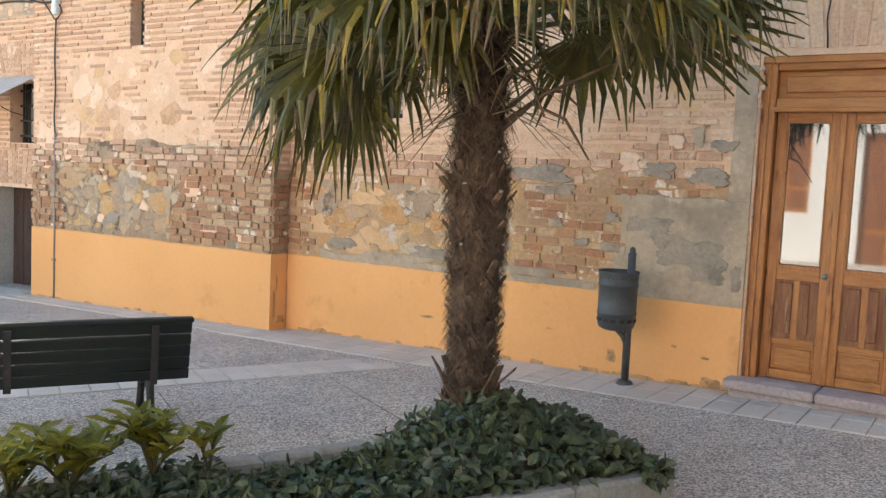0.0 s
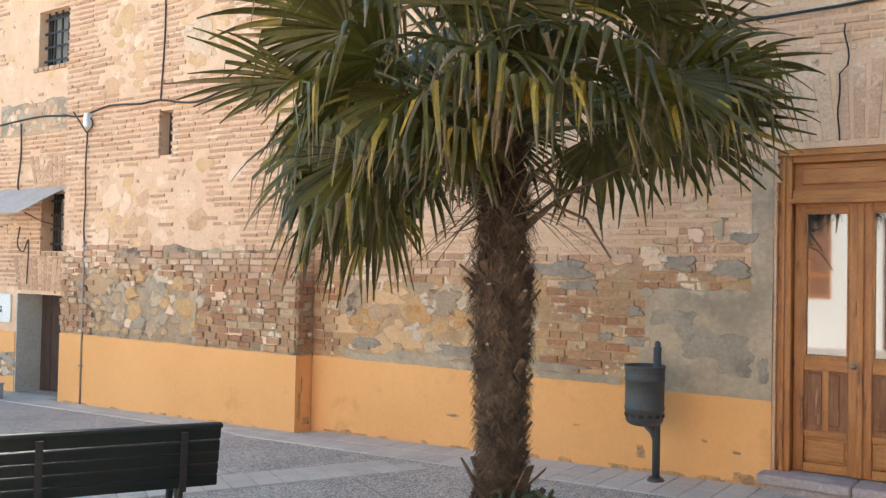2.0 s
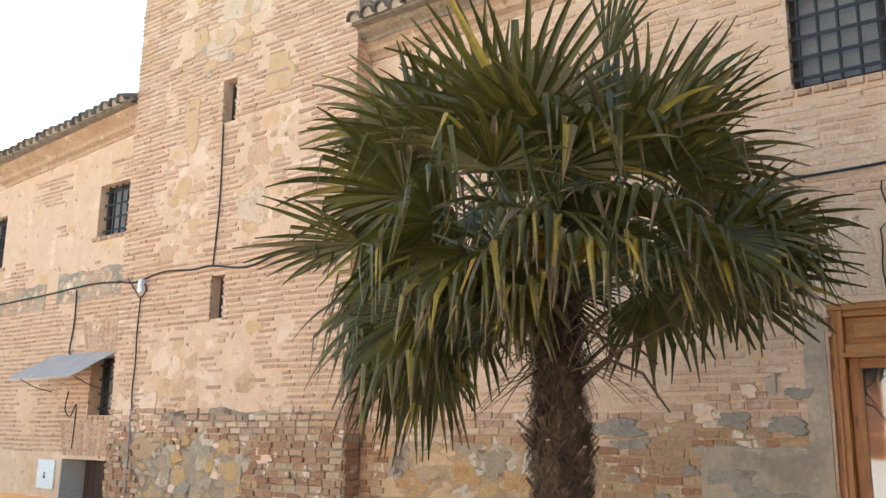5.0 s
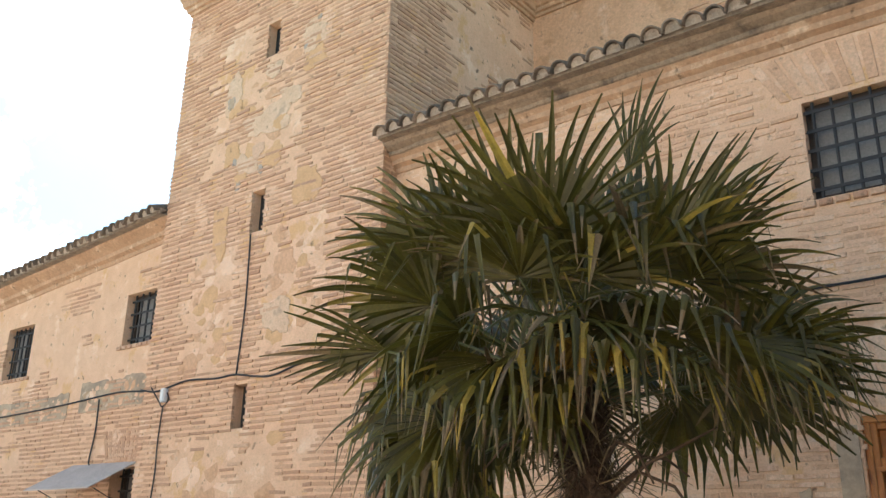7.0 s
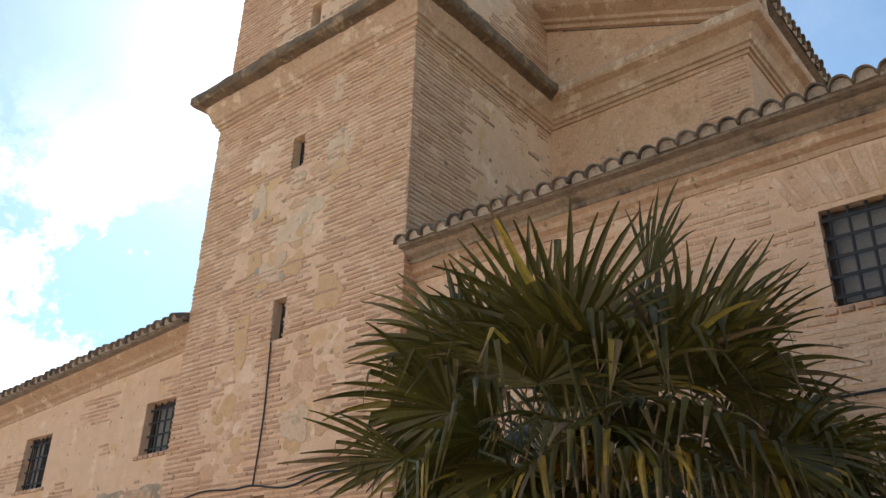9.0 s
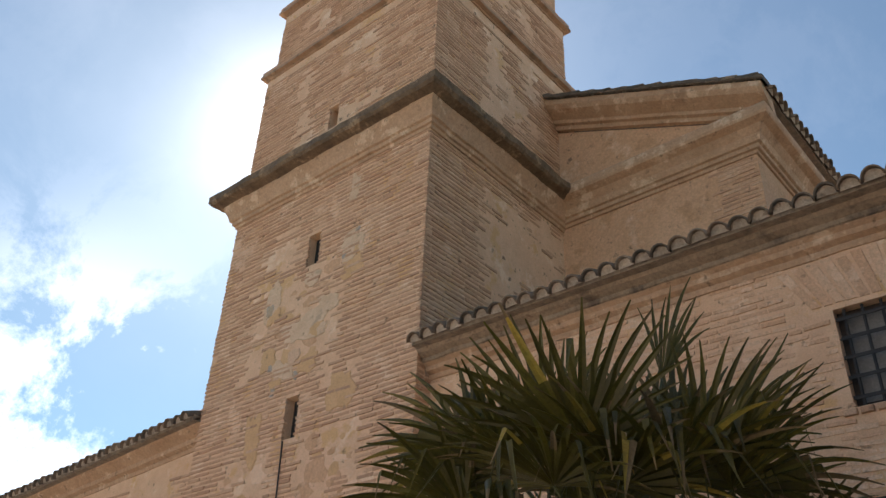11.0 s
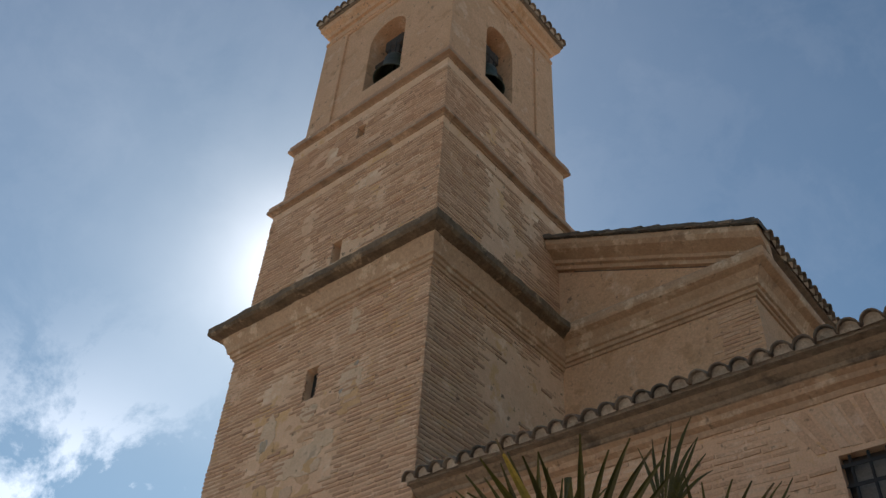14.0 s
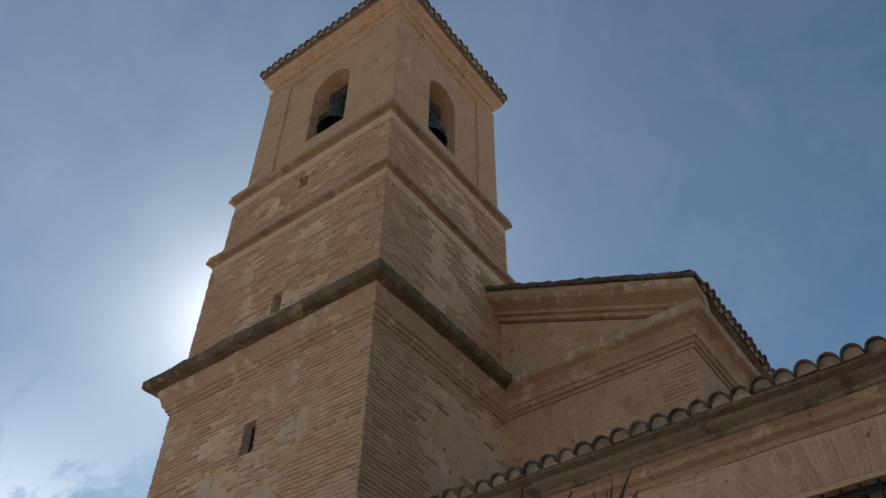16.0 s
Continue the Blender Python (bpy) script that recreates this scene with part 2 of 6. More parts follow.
def add_pebbles(mat):
    """Washed pebbles: small rounded cells of many greys over the paving colour."""
    n, l = mat.node_tree.nodes, mat.node_tree.links
    b = n["Principled BSDF"]
    src = b.inputs["Base Color"].links[0].from_socket
    geo = n.new("ShaderNodeNewGeometry")
    v = n.new("ShaderNodeTexVoronoi")
    v.inputs["Scale"].default_value = 95
    l.new(geo.outputs["Position"], v.inputs["Vector"])
    bw = n.new("ShaderNodeRGBToBW")
    l.new(v.outputs["Color"], bw.inputs["Color"])
    r = n.new("ShaderNodeMapRange")
    r.inputs["From Min"].default_value, r.inputs["From Max"].default_value = 0.2, 0.8
    r.inputs["To Min"].default_value, r.inputs["To Max"].default_value = 0.45, 1.6
    l.new(bw.outputs["Val"], r.inputs["Value"])
    h = n.new("ShaderNodeHueSaturation")
    l.new(src, h.inputs["Color"])
    l.new(r.outputs["Result"], h.inputs["Value"])
    l.new(h.outputs["Color"], b.inputs["Base Color"])
    bp = n.new("ShaderNodeBump")
    bp.invert = True
    bp.inputs["Strength"].default_value, bp.inputs["Distance"].default_value = 0.6, 0.008
    l.new(v.outputs["Distance"], bp.inputs["Height"])
    l.new(bp.outputs["Normal"], b.inputs["Normal"])


add_pebbles(GRAVEL)


# ---- mesh helpers ----
class Shape:
    """Collects vertices and faces for one mesh."""

    def __init__(self):
        self.v, self.f = [], []

    def add(self, verts, faces):
        o = len(self.v)
        self.v += [tuple(p) for p in verts]
        self.f += [tuple(i + o for i in f) for f in faces]
        return self

    def box(self, x0, x1, y0, y1, z0, z1, m=None):
        vs = [Vector(p) for p in ((x0, y0, z0), (x1, y0, z0), (x1, y1, z0), (x0, y1, z0), (x0, y0, z1), (x1, y0, z1), (x1, y1, z1), (x0, y1, z1))]
        return self.add([m @ p for p in vs] if m else vs, [(3, 2, 1, 0), (4, 5, 6, 7), (0, 1, 5, 4), (1, 2, 6, 5), (2, 3, 7, 6), (3, 0, 4, 7)])

    def tube(self, points, radii, sides=8, caps=True):
        """A round bar along points with a radius at each."""
        pts = [Vector(p) for p in points]
        rings, ref = [], None
        for i, p in enumerate(pts):
            d = (pts[min(i + 1, len(pts) - 1)] - pts[max(i - 1, 0)]).normalized()
            if ref is None:
                ref = d.orthogonal().normalized()
            ref = (ref - d * ref.dot(d)).normalized()
            s = d.cross(ref)
            r = radii if isinstance(radii, (int, float)) else radii[i]
            rings.append([p + (ref * math.cos(a) + s * math.sin(a)) * r for a in (2 * math.pi * k / sides for k in range(sides))])
        fs = []
        for i in range(len(rings) - 1):
            for k in range(sides):
                fs.append((i * sides + k, i * sides + (k + 1) % sides, (i + 1) * sides + (k + 1) % sides, (i + 1) * sides + k))
        if caps:
            fs += [tuple(reversed(range(sides))), tuple(range((len(rings) - 1) * sides, len(rings) * sides))]
        return self.add([p for r in rings for p in r], fs)

    def lathe(self, profile, sides=24, at=(0, 0, 0)):
        n = len(profile)
        vs = [(at[0] + r * math.cos(a), at[1] + r * math.sin(a), at[2] + z) for a in (2 * math.pi * k / sides for k in range(sides)) for r, z in profile]
        fs = [(k * n + i, ((k + 1) % sides) * n + i, ((k + 1) % sides) * n + i + 1, k * n + i + 1) for k in range(sides) for i in range(n - 1)]
        return self.add(vs, fs)


def mesh_of(name, shape, mat, smooth=False):
    me = bpy.data.meshes.new(name)
    me.from_pydata(shape.v, [], shape.f)
    me.materials.append(mat)
    if smooth:
        me.polygons.foreach_set("use_smooth", [True] * len(me.polygons))
    me.update()
    return me


def part(name, shape, mat, parent=None, label="", smooth=False, bevel=0.0, kind=""):
    me = shape if isinstance(shape, bpy.types.Mesh) else mesh_of(name, shape, mat, smooth)
    ob = new(name, me)
    if parent:
        ob.parent = parent
    if label:
        ob["label"] = label
    if kind:
        ob["kind"] = kind
    if bevel:
        md = ob.modifiers.new("edge", "BEVEL")
        md.width, md.segments, md.limit_method = bevel, 2, "ANGLE"
    return ob


def thing(name, label, category, group="", kind="", at=None):
    ob = new(name)
    if at is not None:
        ob.matrix_basis = at
    return tagged(ob, label, category, group, kind)


def pushed(shape, amount, scale=2.0):
    """Wear: shifts every vertex a little by smooth noise."""
    shape.v = [tuple(Vector(p) + noise.noise_vector(Vector(p) * scale) * amount) for p in shape.v]
    return shape


def slab(us, zs, holes, place, thick):
    """A wall sheet with openings cut through: us, zs span it, holes are (u0, u1, z0, z1), place maps (u, depth, z) to the world."""
    ue = sorted({*us, *(h[0] for h in holes), *(h[1] for h in holes)})
    ze = sorted({*zs, *(h[2] for h in holes), *(h[3] for h in holes)})
    nu, nz = len(ue) - 1, len(ze) - 1
    solid = [[not any(h[0] <= (ue[i] + ue[i + 1]) / 2 <= h[1] and h[2] <= (ze[j] + ze[j + 1]) / 2 <= h[3] for h in holes) for j in range(nz)] for i in range(nu)]
    s = Shape()

    def quad(*pts):
        s.add([place(*p) for p in pts], [(0, 1, 2, 3)])

    for i in range(nu):
        for j in range(nz):
            if not solid[i][j]:
                continue
            a, b, c, d = ue[i], ue[i + 1], ze[j], ze[j + 1]
            quad((a, 0, c), (b, 0, c), (b, 0, d), (a, 0, d))
            quad((b, thick, c), (a, thick, c), (a, thick, d), (b, thick, d))
            if i == 0 or not solid[i - 1][j]:
                quad((a, thick, c), (a, 0, c), (a, 0, d), (a, thick, d))
            if i == nu - 1 or not solid[i + 1][j]:
                quad((b, 0, c), (b, thick, c), (b, thick, d), (b, 0, d))
            if j == 0 or not solid[i][j - 1]:
                quad((b, 0, c), (a, 0, c), (a, thick, c), (b, thick, c))
            if j == nz - 1 or not solid[i][j + 1]:
                quad((a, 0, d), (b, 0, d), (b, thick, d), (a, thick, d))
    return s


def ring(profile, x0, x1, y0, y1, steps=24, wear=0.0):
    """A moulding round a rectangle: profile is (out, z) from the bottom up, mitred at the corners."""
    s, n = Shape(), len(profile)
    path = []
    cs = [((x0, y0), (-1, -1)), ((x1, y0), (1, -1)), ((x1, y1), (1, 1)), ((x0, y1), (-1, 1))]
    for k in range(4):
        (p, q), (r, t) = cs[k], cs[(k + 1) % 4]
        for i in range(steps):
            f = i / steps
            px, py = p[0] + (r[0] - p[0]) * f, p[1] + (r[1] - p[1]) * f
            # out-vectors blend so that each side stays straight
            ox, oy = (q[0] + (t[0] - q[0]) * f, q[1] + (t[1] - q[1]) * f)
            path.append((px, py, ox, oy))
    for px, py, ox, oy in path:
        for o, z in profile:
            v = Vector((px + ox * o, py + oy * o, z))
            if wear:
                v += noise.noise_vector(v * 3.1) * wear + noise.noise_vector(v * 11.0) * wear * 0.5
            s.v.append(tuple(v))
    m = len(path)
    for k in range(m):
        for i in range(n - 1):
            s.f.append((k * n + i, ((k + 1) % m) * n + i, ((k + 1) % m) * n + i + 1, k * n + i + 1))
    return s


def run(profile, a, b, out, steps=30, wear=0.0, caps=True):
    """A straight moulding from a to b: profile is (out, up); out is the direction of its projection."""
    s, n = Shape(), len(profile)
    a, b, out = Vector(a), Vector(b), Vector(out)
    for k in range(steps + 1):
        p = a.lerp(b, k / steps)
        for o, z in profile:
            v = p + out * o + Vector((0, 0, z))
            if wear:
                v += noise.noise_vector(v * 3.1) * wear + noise.noise_vector(v * 11.0) * wear * 0.5
            s.v.append(tuple(v))
    for k in range(steps):
        for i in range(n - 1):
            s.f.append((k * n + i, (k + 1) * n + i, (k + 1) * n + i + 1, k * n + i + 1))
    if caps:
        s.f += [tuple(reversed(range(n))), tuple(range(steps * n, steps * n + n))]
    return s


rnd = random.Random(7)


def courses(u0, u1, z0, z1, place, keep, pitch=0.067, high=0.046, length=0.27, joint=0.010, proud=(0.004, 0.017), sag=0.006, holes=()):
    """Brick courses on a wall: keep(u, z) says where a brick shows. Yields the eight corners of each brick."""
    out = []
    j, z = 0, z0
    while z + high < z1:
        u = u0 + (0.0 if j % 2 else -length / 2) + rnd.uniform(-0.02, 0.02)
        while u < u1:
            ln = length * rnd.choice((1.0, 1.0, 0.95, 1.05, 0.5)) * rnd.uniform(0.93, 1.05)
            a, b = max(u, u0), min(u + ln, u1)
            for h in holes:
                # bricks stop raggedly at the edge of an opening
                if h[2] - high < z < h[3] and a < h[1] and b > h[0]:
                    if a + b < h[0] + h[1]:
                        b = min(b, h[0] + rnd.uniform(-0.005, 0.03))
                    else:
                        a = max(a, h[1] - rnd.uniform(-0.005, 0.03))
            c = (a + b) / 2
            if b - a > 0.05 and keep(c, z + high / 2):
                p = rnd.uniform(*proud)
                dz = noise.noise(Vector((c * 0.9, z * 0.9, 3))) * sag * 2 + rnd.uniform(-0.004, 0.004)
                t = rnd.uniform(-0.006, 0.006)
                h = high * rnd.uniform(0.82, 1.04)
                q = 0.004
                zz = z + dz
                box = []
                for d, e in ((0.03, 0.0), (-p, q)):
                    w = [rnd.uniform(-0.004, 0.004) for _ in range(8)]
                    box += [place(a + e + w[0], d, zz + e + w[1]), place(b - e + w[2], d, zz + e + t + w[3]), place(b - e + w[4], d, zz + h - e + t + w[5]), place(a + e + w[6], d, zz + h - e + w[7])]
                out.append(box)
            u += ln + joint * rnd.uniform(0.7, 1.4)
        z += pitch * rnd.uniform(0.97, 1.03)
        j += 1
    return out


BRICK_FACES = [(4, 5, 6, 7), (0, 1, 5, 4), (1, 2, 6, 5), (2, 3, 7, 6), (3, 0, 4, 7)]


def laid(name, boxes, mat, parent, label=""):
    s = Shape()
    for b in boxes:
        s.add(b, BRICK_FACES)
    return part(name, s, mat, parent, label, kind="stuff")


def soldier(name_parent, place, u_mid, z0, z1, width, count, lean, mat):
    """A flat brick arch: upright bricks that fan out from the middle."""
    for i in range(count):
        f = (i + 0.5) / count * 2 - 1
        w = width / count
        s, q = Shape(), 0.008
        c0, c1 = u_mid + f * width / 2, u_mid + f * (width / 2 + lean)
        p = rnd.uniform(0.004, 0.012)
        k = w * 0.46
        h0, h1 = z0 + rnd.uniform(0, 0.01), z1 + rnd.uniform(-0.03, 0.03)
        vs = [place(c0 - k, 0.03, h0), place(c0 + k, 0.03, h0), place(c1 + k * 1.15, 0.03, h1), place(c1 - k * 1.15, 0.03, h1),
              place(c0 - k + q, -p, h0 + q), place(c0 + k - q, -p, h0 + q), place(c1 + k * 1.15 - q, -p, h1 - q), place(c1 - k * 1.15 + q, -p, h1 - q)]
        s.add(vs, BRICK_FACES)
        part("brick", s, mat, name_parent)


def fb(u, z, s, k=0.0):
    return noise.noise(Vector((u * s, z * s, k)))


def ground_z(x):
    return 0.025 * max(-30.0, min(30.0, x)) + 0.168


# ---- plan ----
XL, XR, TF, TB = -10.54, -6.36, -0.242, 3.62       # tower: sides, front, back
GY, GX = 3.03, -3.12                                # transept front and corner
CORN = 9.62                                         # underside of the great cornice


def at_front(y):
    return lambda u, d, z: Vector((u, y + d, z))


def at_side(x):
    return lambda u, d, z: Vector((x - d, u, z))


# ---- ground ----
s = Shape()
for i in range(-20, 21):
    for j in range(-20, 21):
        gx, gy = math.copysign(abs(i / 20) ** 3, i) * 900 - 3, math.copysign(abs(j / 20) ** 3, j) * 900 - 3
        s.v.append((gx, gy, ground_z(gx)))
for i in range(40):
    for j in range(40):
        s.f.append((i * 41 + j, (i + 1) * 41 + j, (i + 1) * 41 + j + 1, i * 41 + j + 1))
tagged(part("ground", s, GRAVEL), "grey washed-pebble paving of a small square", "paving", kind="structure")

# ---- bell tower ----
tower = thing("bell_tower", "square brick bell tower with rubble panels and stone cornices", "tower", kind="structure")
SLITS = [(-8.66, -8.41, 2.99, 3.52), (-8.66, -8.40, 5.48, 6.06), (-8.65, -8.38, 8.06, 8.60)]
shaft = part("wall", slab((XL, XR), (-0.4, CORN + 0.2), SLITS, at_front(TF), 0.55), LIME, tower, "limewashed brick and rubble wall")
part("wall", slab((TF + 0.55, TB), (-0.4, CORN + 0.2), [], at_side(XR), 0.55), LIME, tower)
part("wall", slab((TF + 0.55, TB), (-0.4, CORN + 0.2), [], lambda u, d, z: Vector((XL + d, u, z)), 0.55), LIME, tower)
part("wall", Shape().box(XL + 0.55, XR - 0.55, TB - 0.5, TB, -0.4, CORN + 0.2), LIME, tower)

# Black panels set into the slits paint the darkness of their depth.
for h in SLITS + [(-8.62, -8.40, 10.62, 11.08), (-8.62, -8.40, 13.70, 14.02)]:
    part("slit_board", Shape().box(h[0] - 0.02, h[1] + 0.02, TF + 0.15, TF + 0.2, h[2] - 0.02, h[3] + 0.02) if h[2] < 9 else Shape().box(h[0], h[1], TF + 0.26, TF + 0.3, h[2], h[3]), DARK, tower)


def tier(inset, z0, z1, holes_front=(), holes_side=(), mat=LIME, thick=0.45):
    x0, x1, y0, y1 = XL + inset, XR - inset, TF + inset, TB - inset
    part("wall", slab((x0, x1), (z0, z1), list(holes_front), at_front(y0), thick), mat, tower)
    part("wall", slab((y0 + thick, y1), (z0, z1), list(holes_side), at_side(x1), thick), mat, tower)
    part("wall", slab((y0 + thick, y1), (z0, z1), list(holes_side), lambda u, d, z: Vector((x0 + d, u, z)), thick), mat, tower)
    part("wall", slab((x0 + thick, x1 - thick), (z0, z1), list(holes_front), lambda u, d, z: Vector((u, y1 - d, z)), thick), mat, tower)


tier(0.03, CORN + 0.2, 12.85, [(-8.62, -8.40, 10.62, 11.08)])
tier(0.11, 12.85, 14.7, [(-8.62, -8.40, 13.70, 14.02)])
BELL_F = (-8.86, -7.86, 15.42, 17.42)
BELL_S = (1.10, 1.98, 15.30, 17.20)
tier(0.25, 14.7, 18.6, [BELL_F], [BELL_S], RENDER, 0.6)
# Floor coloured near-black to stand for the unlit belfry.
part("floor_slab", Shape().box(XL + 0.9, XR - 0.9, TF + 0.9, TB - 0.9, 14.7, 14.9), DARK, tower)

# great cornice, string courses and the eaves moulding
part("cornice", ring([(0.0, CORN - 0.15), (0.03, CORN - 0.145), (0.035, CORN - 0.095), (0.07, CORN - 0.085), (0.075, CORN - 0.025), (0.11, CORN - 0.01), (0.135, CORN + 0.08), (0.19, CORN + 0.19), (0.205, CORN + 0.265)],
                     XL, XR, TF, TB, steps=50, wear=0.012), MOULD, tower, "worn stone cornice")
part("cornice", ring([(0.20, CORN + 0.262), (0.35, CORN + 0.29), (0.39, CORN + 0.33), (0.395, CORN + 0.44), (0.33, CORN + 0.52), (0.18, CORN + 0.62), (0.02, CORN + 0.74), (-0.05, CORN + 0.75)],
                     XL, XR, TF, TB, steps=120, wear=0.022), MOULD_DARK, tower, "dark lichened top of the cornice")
STRING = material("weathered_string_brick", (0.44, 0.275, 0.17), vary=(0.34, 0.21, 0.13), spot=(0.20, 0.135, 0.085), spot_at=(0.55, 0.66), spot_scale=3.0, scale=3.0, fine=24, bump=1.0, bump_scale=10, pits=0.7, grain=0.2, spot2=(0.60, 0.40, 0.26), spot2_at=(0.55, 0.64), spot2_scale=2.2)
for inset, z, o in ((0.03, 12.72, 0.10), (0.11, 14.44, 0.11)):
    part("string_course", ring([(0.0, z), (0.02, z + 0.004), (0.025, z + 0.035), (o, z + 0.05), (o, z + 0.11), (o * 0.8, z + 0.118)],
                               XL + inset, XR - inset, TF + inset, TB - inset, steps=60, wear=0.012), STRING, tower, "dark weathered brick string course")
    part("string_course", ring([(o * 0.8, z + 0.114), (o * 0.85, z + 0.20), (o * 0.5, z + 0.24), (-0.04, z + 0.40), (-0.13, z + 0.50)],
                               XL + inset, XR - inset, TF + inset, TB - inset, steps=40, wear=0.012), BRICK_PALE, tower)
part("cornice", ring([(0.0, 18.0), (0.03, 18.01), (0.035, 18.07), (0.06, 18.08), (0.06, 18.18), (0.02, 18.2), (0.02, 18.36), (0.08, 18.38), (0.10, 18.5), (0.2, 18.58), (0.22, 18.72), (0.0, 18.76)],
                     XL + 0.25, XR - 0.25, TF + 0.25, TB - 0.25, wear=0.008), RENDER, tower)

# ---- nave: the long wall with the door ----
nave = thing("church_nave", "old church side wall of limewashed brick with ochre plinth", "building", kind="structure")
DOOR = (-1.68, -0.55, -0.4, 2.66)
WINR = (-1.81, -0.45, 4.41, 5.29)
SMALLW = (-5.45, -4.95, 2.20, 2.68)
EAVE = 6.14
part("wall", slab((XR, 6.0), (-0.4, 6.05), [DOOR, WINR, SMALLW], at_front(0), 0.5), LIME, nave, "limewashed brick wall")
part("wall", Shape().box(5.5, 6.0, 0.5, 9.0, -0.4, 9.0), LIME, nave)
part("back_wall", Shape().box(XR, 5.5, 8.6, 9.0, -0.4, 9.0), LIME, nave)
part("cornice", run([(0.0, 5.80), (0.02, 5.805), (0.03, 5.86), (0.09, 5.89), (0.10, 5.94), (0.15, 5.975)], (XR, 0, 0), (6.0, 0, 0), (0, -1, 0), 60, 0.010), MOULD, nave)
# The eaves' shadow is painted here by the darker stone colour.
part("cornice", run([(0.13, 5.972), (0.16, 5.99), (0.165, 6.03), (0.24, 6.07), (0.27, 6.12), (0.275, 6.17), (0.0, 6.19)], (XR, 0, 0), (6.0, 0, 0), (0, -1, 0), 90, 0.012), SOFFIT, nave, "upper moulding under the tiles, coloured dark for the eaves' shade")
# ---- wing beyond the tower ----
wing = thing("church_wing", "church wing of limewashed brick beyond the tower", "building", kind="structure")
WIN_UP, WIN_FAR, WIN_CAN, DOOR_W = (-11.66, -10.70, 4.42, 5.20), (-15.22, -14.36, 4.25, 5.14), (-11.48, -10.70, 1.86, 2.66), (-11.99, -10.70, -0.5, 1.26)


def wing_top(x):
    return 6.0 + 0.066 * (x + 10.6)


s = slab((-30.0, -22.0, -16.0, XL), (-0.6, 5.0, 6.0), [WIN_UP, WIN_FAR, WIN_CAN, DOOR_W], at_front(0), 0.5)
s.v = [(x, y, wing_top(x) if z > 5.9 else z) for x, y, z in s.v]
part("wall", s, LIME, wing, "limewashed brick wall")
part("cornice", run([(0.0, -0.12), (0.02, -0.115), (0.03, -0.06), (0.10, -0.03), (0.11, 0.03), (0.17, 0.07), (0.26, 0.12), (0.27, 0.17), (0.0, 0.19)],
                    (-30.0, 0, wing_top(-30)), (XL, 0, wing_top(XL)), (0, -1, 0), 80, 0.008), MOULD, wing)
part("back_wall", Shape().box(-30, XL, 6.6, 7.0, -0.6, 6.0), LIME, wing)

# ---- transept behind ----
transept = thing("church_transept", "rendered transept with a broken pediment cornice", "building", kind="structure")
part("wall", slab((XR - 0.3, GX), (5.0, CORN + 0.2), [], at_front(GY), 0.5), RENDER, transept, "peach lime-rendered wall")
part("wall", slab((GY + 0.5, 14.0), (5.0, CORN + 0.2), [], at_side(GX), 0.5), RENDER, transept)
GP = [(0.0, -0.10), (0.03, -0.095), (0.035, -0.045), (0.075, -0.035), (0.08, 0.025), (0.12, 0.04), (0.15, 0.14), (0.23, 0.24), (0.34, 0.29), (0.36, 0.33), (0.365, 0.42), (0.34, 0.47), (0.0, 0.52)]
s = Shape()
n = len(GP)
for (px, py), (ox, oy) in (((XR - 0.2, GY), (0, -1)), ((GX, GY), (1, -1)), ((GX, 14.0), (1, 0))):
    s.v += [(px + ox * o, py + oy * o, CORN + z) for o, z in GP]
s.f = [(k * n + i, (k + 1) * n + i, (k + 1) * n + i + 1, k * n + i + 1) for k in range(2) for i in range(n - 1)]
part("cornice", s, MOULD, transept)
RS = 0.446                                          # slope of the gable
s = Shape()
s.add([(XR - 0.4, GY + 0.02, CORN + 0.3), (GX + 0.1, GY + 0.02, CORN + 0.3), (GX + 0.1, GY + 0.02, CORN + 0.45), (XR - 0.4, GY + 0.02, CORN + 0.45 + RS * (GX - XR + 0.5)),
       (XR - 0.4, GY + 0.4, CORN + 0.3), (GX + 0.1, GY + 0.4, CORN + 0.3), (GX + 0.1, GY + 0.4, CORN + 0.45), (XR - 0.4, GY + 0.4, CORN + 0.45 + RS * (GX - XR + 0.5))],
      [(0, 1, 2, 3), (7, 6, 5, 4), (1, 5, 6, 2), (2, 6, 7, 3), (0, 3, 7, 4)])
part("gable", s, RENDER, transept)
rake0 = Vector((GX + 0.36, GY, CORN + 0.70))
rake1 = Vector((XR - 0.4, GY, CORN + 0.70 + RS * (GX + 0.36 - XR + 0.4)))
part("raking_cornice", run([(-0.02, -0.34), (0.05, -0.33), (0.06, -0.26), (0.12, -0.24), (0.13, -0.18), (0.22, -0.12), (0.32, -0.06), (0.37, 0.02), (0.375, 0.12), (0.30, 0.16), (-0.02, 0.17)],
                           rake0, rake1, (0, -1, 0), 30, 0.008), MOULD, transept)

# ---- roofs ----
def barrel(length=0.46, r=0.075, thick=0.016, taper=0.82):
    """One barrel tile, crown up, open at its ends, running along +y; the wide end at y = 0."""
    s, m = Shape(), 8
    for y, k in ((0, 1.0), (length, taper)):
        for rr in (r * k, r * k - thick):
            s.v += [(rr * math.cos(math.pi * i / m), y, rr * 1.05 * math.sin(math.pi * i / m)) for i in range(m + 1)]
    q = m + 1
    for i in range(m):
        s.f += [(i, i + 1, 2 * q + i + 1, 2 * q + i), (q + i + 1, q + i, 3 * q + i, 3 * q + i + 1), (i + 1, i, q + i, q + i + 1), (2 * q + i, 2 * q + i + 1, 3 * q + i + 1, 3 * q + i)]
    s.f += [(0, 2 * q, 3 * q, q), (m, q + m, 3 * q + m, 2 * q + m)]
    return s


